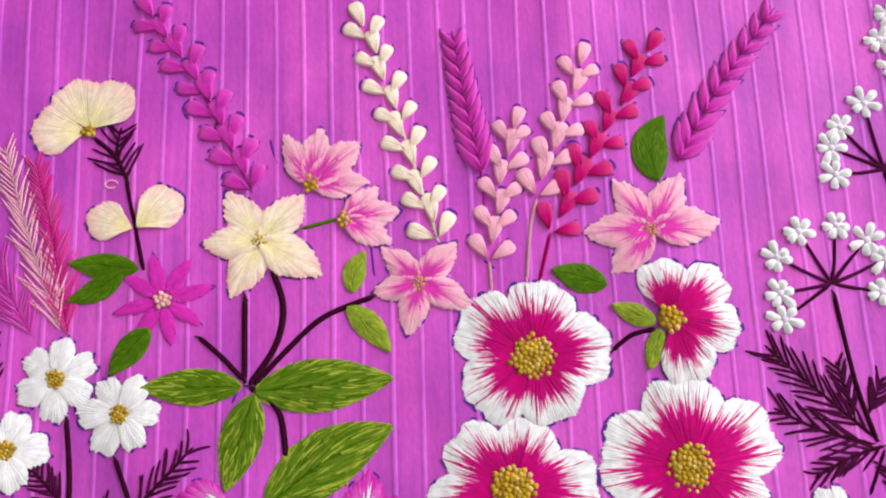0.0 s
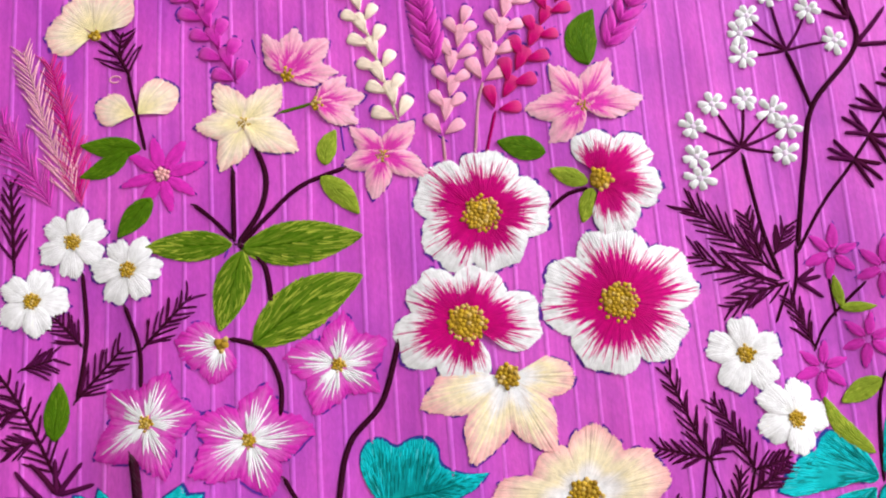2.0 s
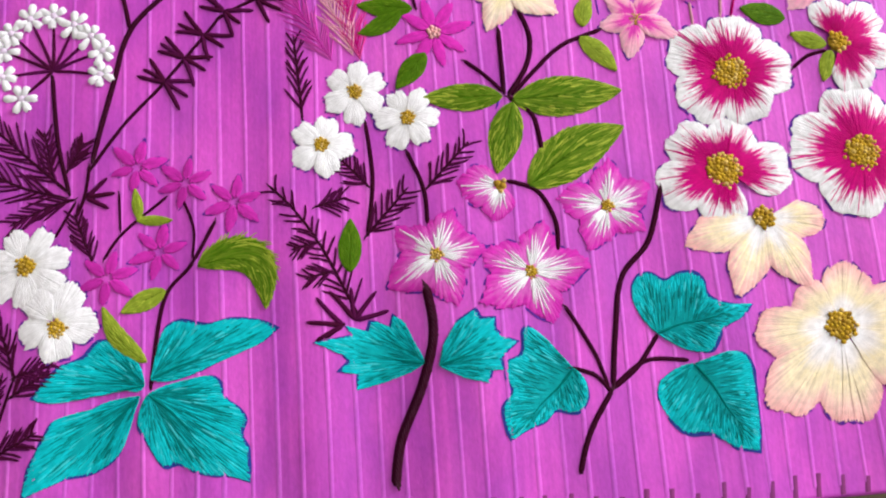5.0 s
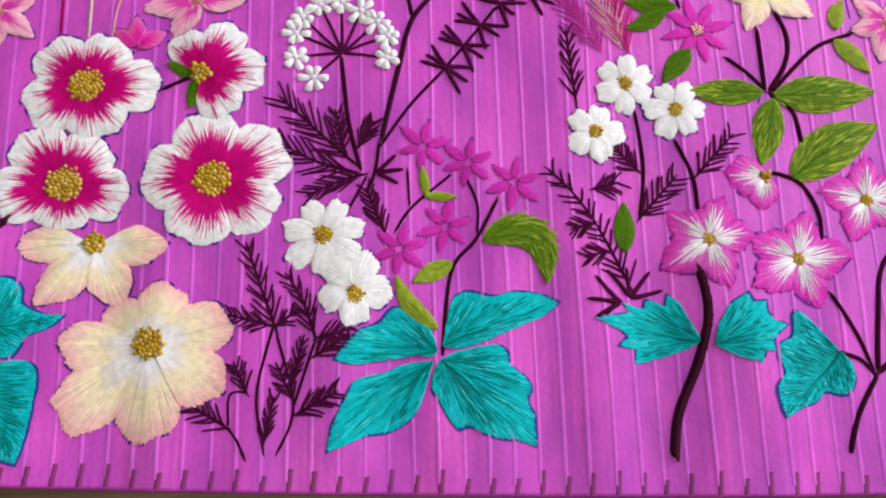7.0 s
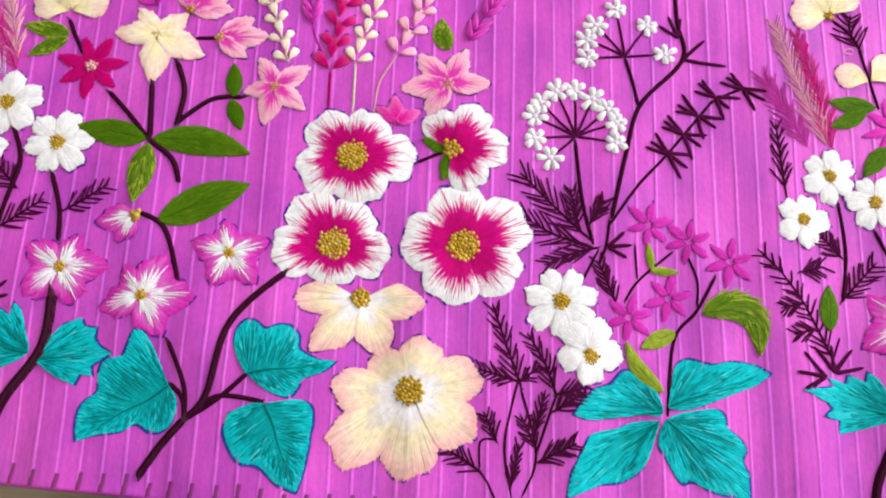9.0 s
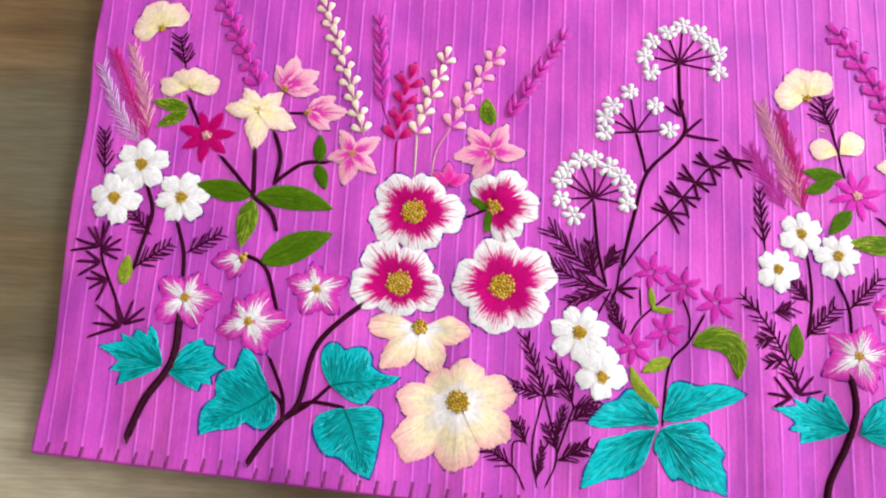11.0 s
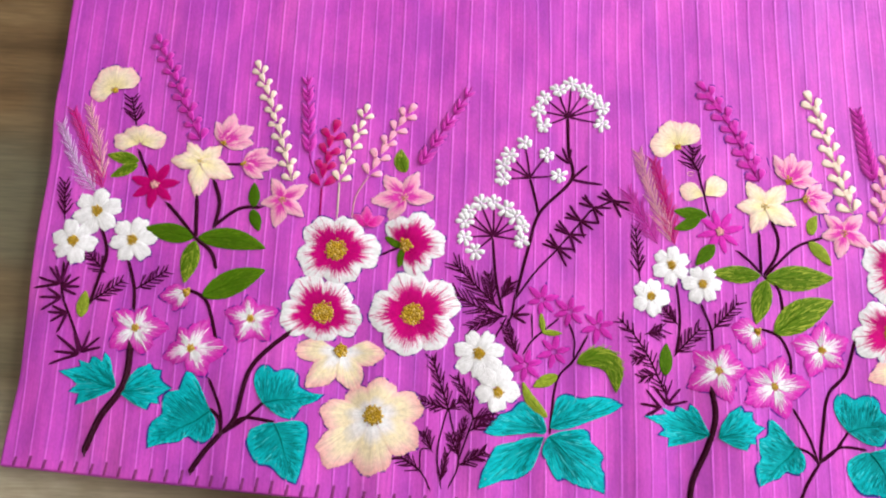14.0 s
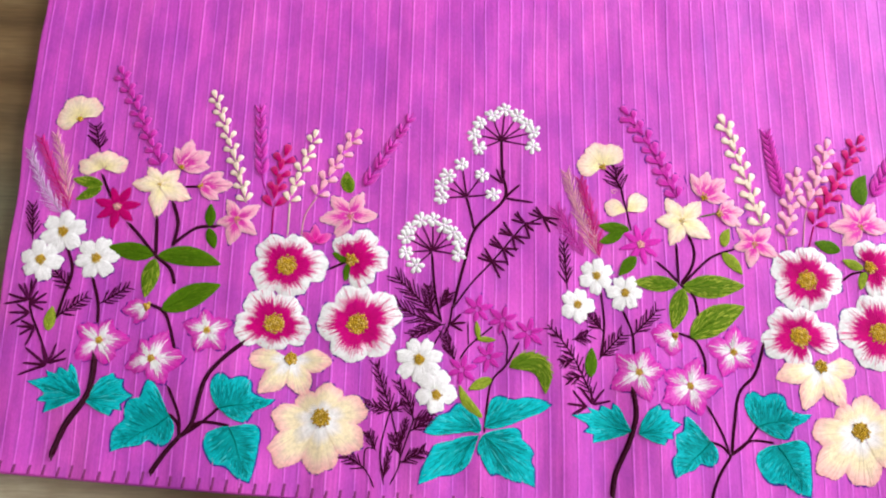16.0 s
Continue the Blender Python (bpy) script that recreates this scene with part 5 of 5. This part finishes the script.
fern([(-0.1473, -0.0652), (-0.1571, -0.0677)], 5, 0.0071)
fern([(-0.1338, -0.0362), (-0.1438, -0.0252)], 8, 0.0081)
fern([(-0.1362, -0.0540), (-0.1203, -0.0370)], 9, 0.0091)
fern([(-0.1148, -0.0390), (-0.0979, -0.0215)], 9, 0.0092)
fern([(-0.1560, -0.0104), (-0.1584, 0.0220)], 11, 0.0089, spread=30)
burst((-0.1449, -0.0840), 3, 0.0115, 170, 70, r=0.0009)
burst((-0.1410, -0.0823), 4, 0.012, 70, 110, r=0.0009)
stem([(-0.1509, -0.0881), (-0.1443, -0.0831)], 0.00065)
leaf((-0.1420, -0.0658), (-0.1410, -0.0473), 0.0078, inner=GREEN, outer=OLIVE)
violet_flower((-0.1122, -0.0621), [(-0.1053, -0.0465), (-0.0952, -0.0601), (-0.1068, -0.0796), (-0.1287, -0.0725), (-0.1253, -0.0513)])
violet_flower((-0.0801, -0.0698), [(-0.0735, -0.0526), (-0.0598, -0.0680), (-0.0736, -0.0873), (-0.0977, -0.0793), (-0.0969, -0.0613)])
violet_flower((-0.0510, -0.0476), [(-0.0488, -0.0309), (-0.0343, -0.0410), (-0.0384, -0.0567), (-0.0592, -0.0627), (-0.0689, -0.0440)])
violet_flower((-0.0884, -0.0389), [(-0.1037, -0.0374), (-0.0920, -0.0513)], heart=4, width=0.5, label='half-open violet bud with white rays on magenta cloth')
stem([(-0.0858, -0.0369), (-0.0753, -0.0410), (-0.0698, -0.0527), (-0.0703, -0.0642)], 0.00084)

# second bouquet: teal leaves and trunks
stem([(-0.1165, -0.0723), (-0.1150, -0.0885), (-0.1197, -0.1055), (-0.1276, -0.1228), (-0.1303, -0.1372)], 0.00167)
teal_leaf((-0.1186, -0.0983), (-0.1542, -0.0894), TOOTHED[0], 90, True, "toothed teal leaf")
teal_leaf((-0.1136, -0.0996), (-0.0874, -0.0933), TOOTHED[1], 90, True, "toothed teal leaf")
plant((-0.0699, -0.1375), "branching maroon plant with ivy-like teal leaves on magenta cloth")
teal_leaf((-0.0690, -0.1033), (-0.0915, -0.1251), IVY[0], pinnate=True)
teal_leaf((-0.0382, -0.0932), (-0.0047, -0.0853), IVY[1], pinnate=True)
teal_leaf((-0.0270, -0.1044), (-0.0092, -0.1342), IVY[2], pinnate=True)
stem([(-0.0310, -0.0416), (-0.0373, -0.0605), (-0.0485, -0.0732), (-0.0529, -0.0919), (-0.0557, -0.1103)], 0.00099)
stem([(-0.0696, -0.0821), (-0.0607, -0.0993), (-0.0572, -0.1110)], 0.00076)
stem([(-0.0700, -0.1030), (-0.0615, -0.1060), (-0.0567, -0.1118)], 0.00076)
stem([(-0.0556, -0.1107), (-0.0464, -0.1040), (-0.0381, -0.0935)], 0.00084)
stem([(-0.0555, -0.1102), (-0.0432, -0.1022), (-0.0284, -0.1030)], 0.00076)
stem([(-0.0562, -0.1111), (-0.0653, -0.1247), (-0.0699, -0.1375)], 0.00095)

# stray marks
pen_mark([(-0.0767, 0.0693), (-0.0757, 0.0651), (-0.0743, 0.0608)])
pen_mark([(-0.0556, 0.0556), (-0.0547, 0.0508), (-0.0531, 0.0460)])
pen_mark([(-0.1031, 0.0781), (-0.1010, 0.0759)])
thread_loop((-0.1240, 0.0562), 0.002)
pen_mark([(-0.0466, 0.0351), (-0.0463, 0.0303), (-0.0458, 0.0256)])
pen_mark([(-0.0131, 0.0296), (-0.0095, 0.0266)])
pen_mark([(-0.0859, -0.0067), (-0.0874, -0.0099)])
pen_mark([(-0.0355, 0.0551), (-0.0333, 0.0521), (-0.0310, 0.0512)])

# second bouquet: peach flowers
star_flower((0.0042, -0.0552), [(-0.0243, -0.0632), (-0.0098, -0.0816), (0.0172, -0.0797), (0.0270, -0.0570)], "blush", notch=0.55, heart=20, r=0.004, count=60, label='peach and cream half flower embroidered on magenta cloth')
star_flower((0.0259, -0.0945), [(0.0317, -0.0730), (0.0532, -0.0892), (0.0518, -0.1098), (0.0250, -0.1277), (-0.0022, -0.1208), (-0.0046, -0.0955), (0.0130, -0.0810)], "blush", notch=0.72, heart=40, r=0.0056, count=70, jag=0.04, wob=0.06, label='large peach and cream embroidered flower with a gold centre')
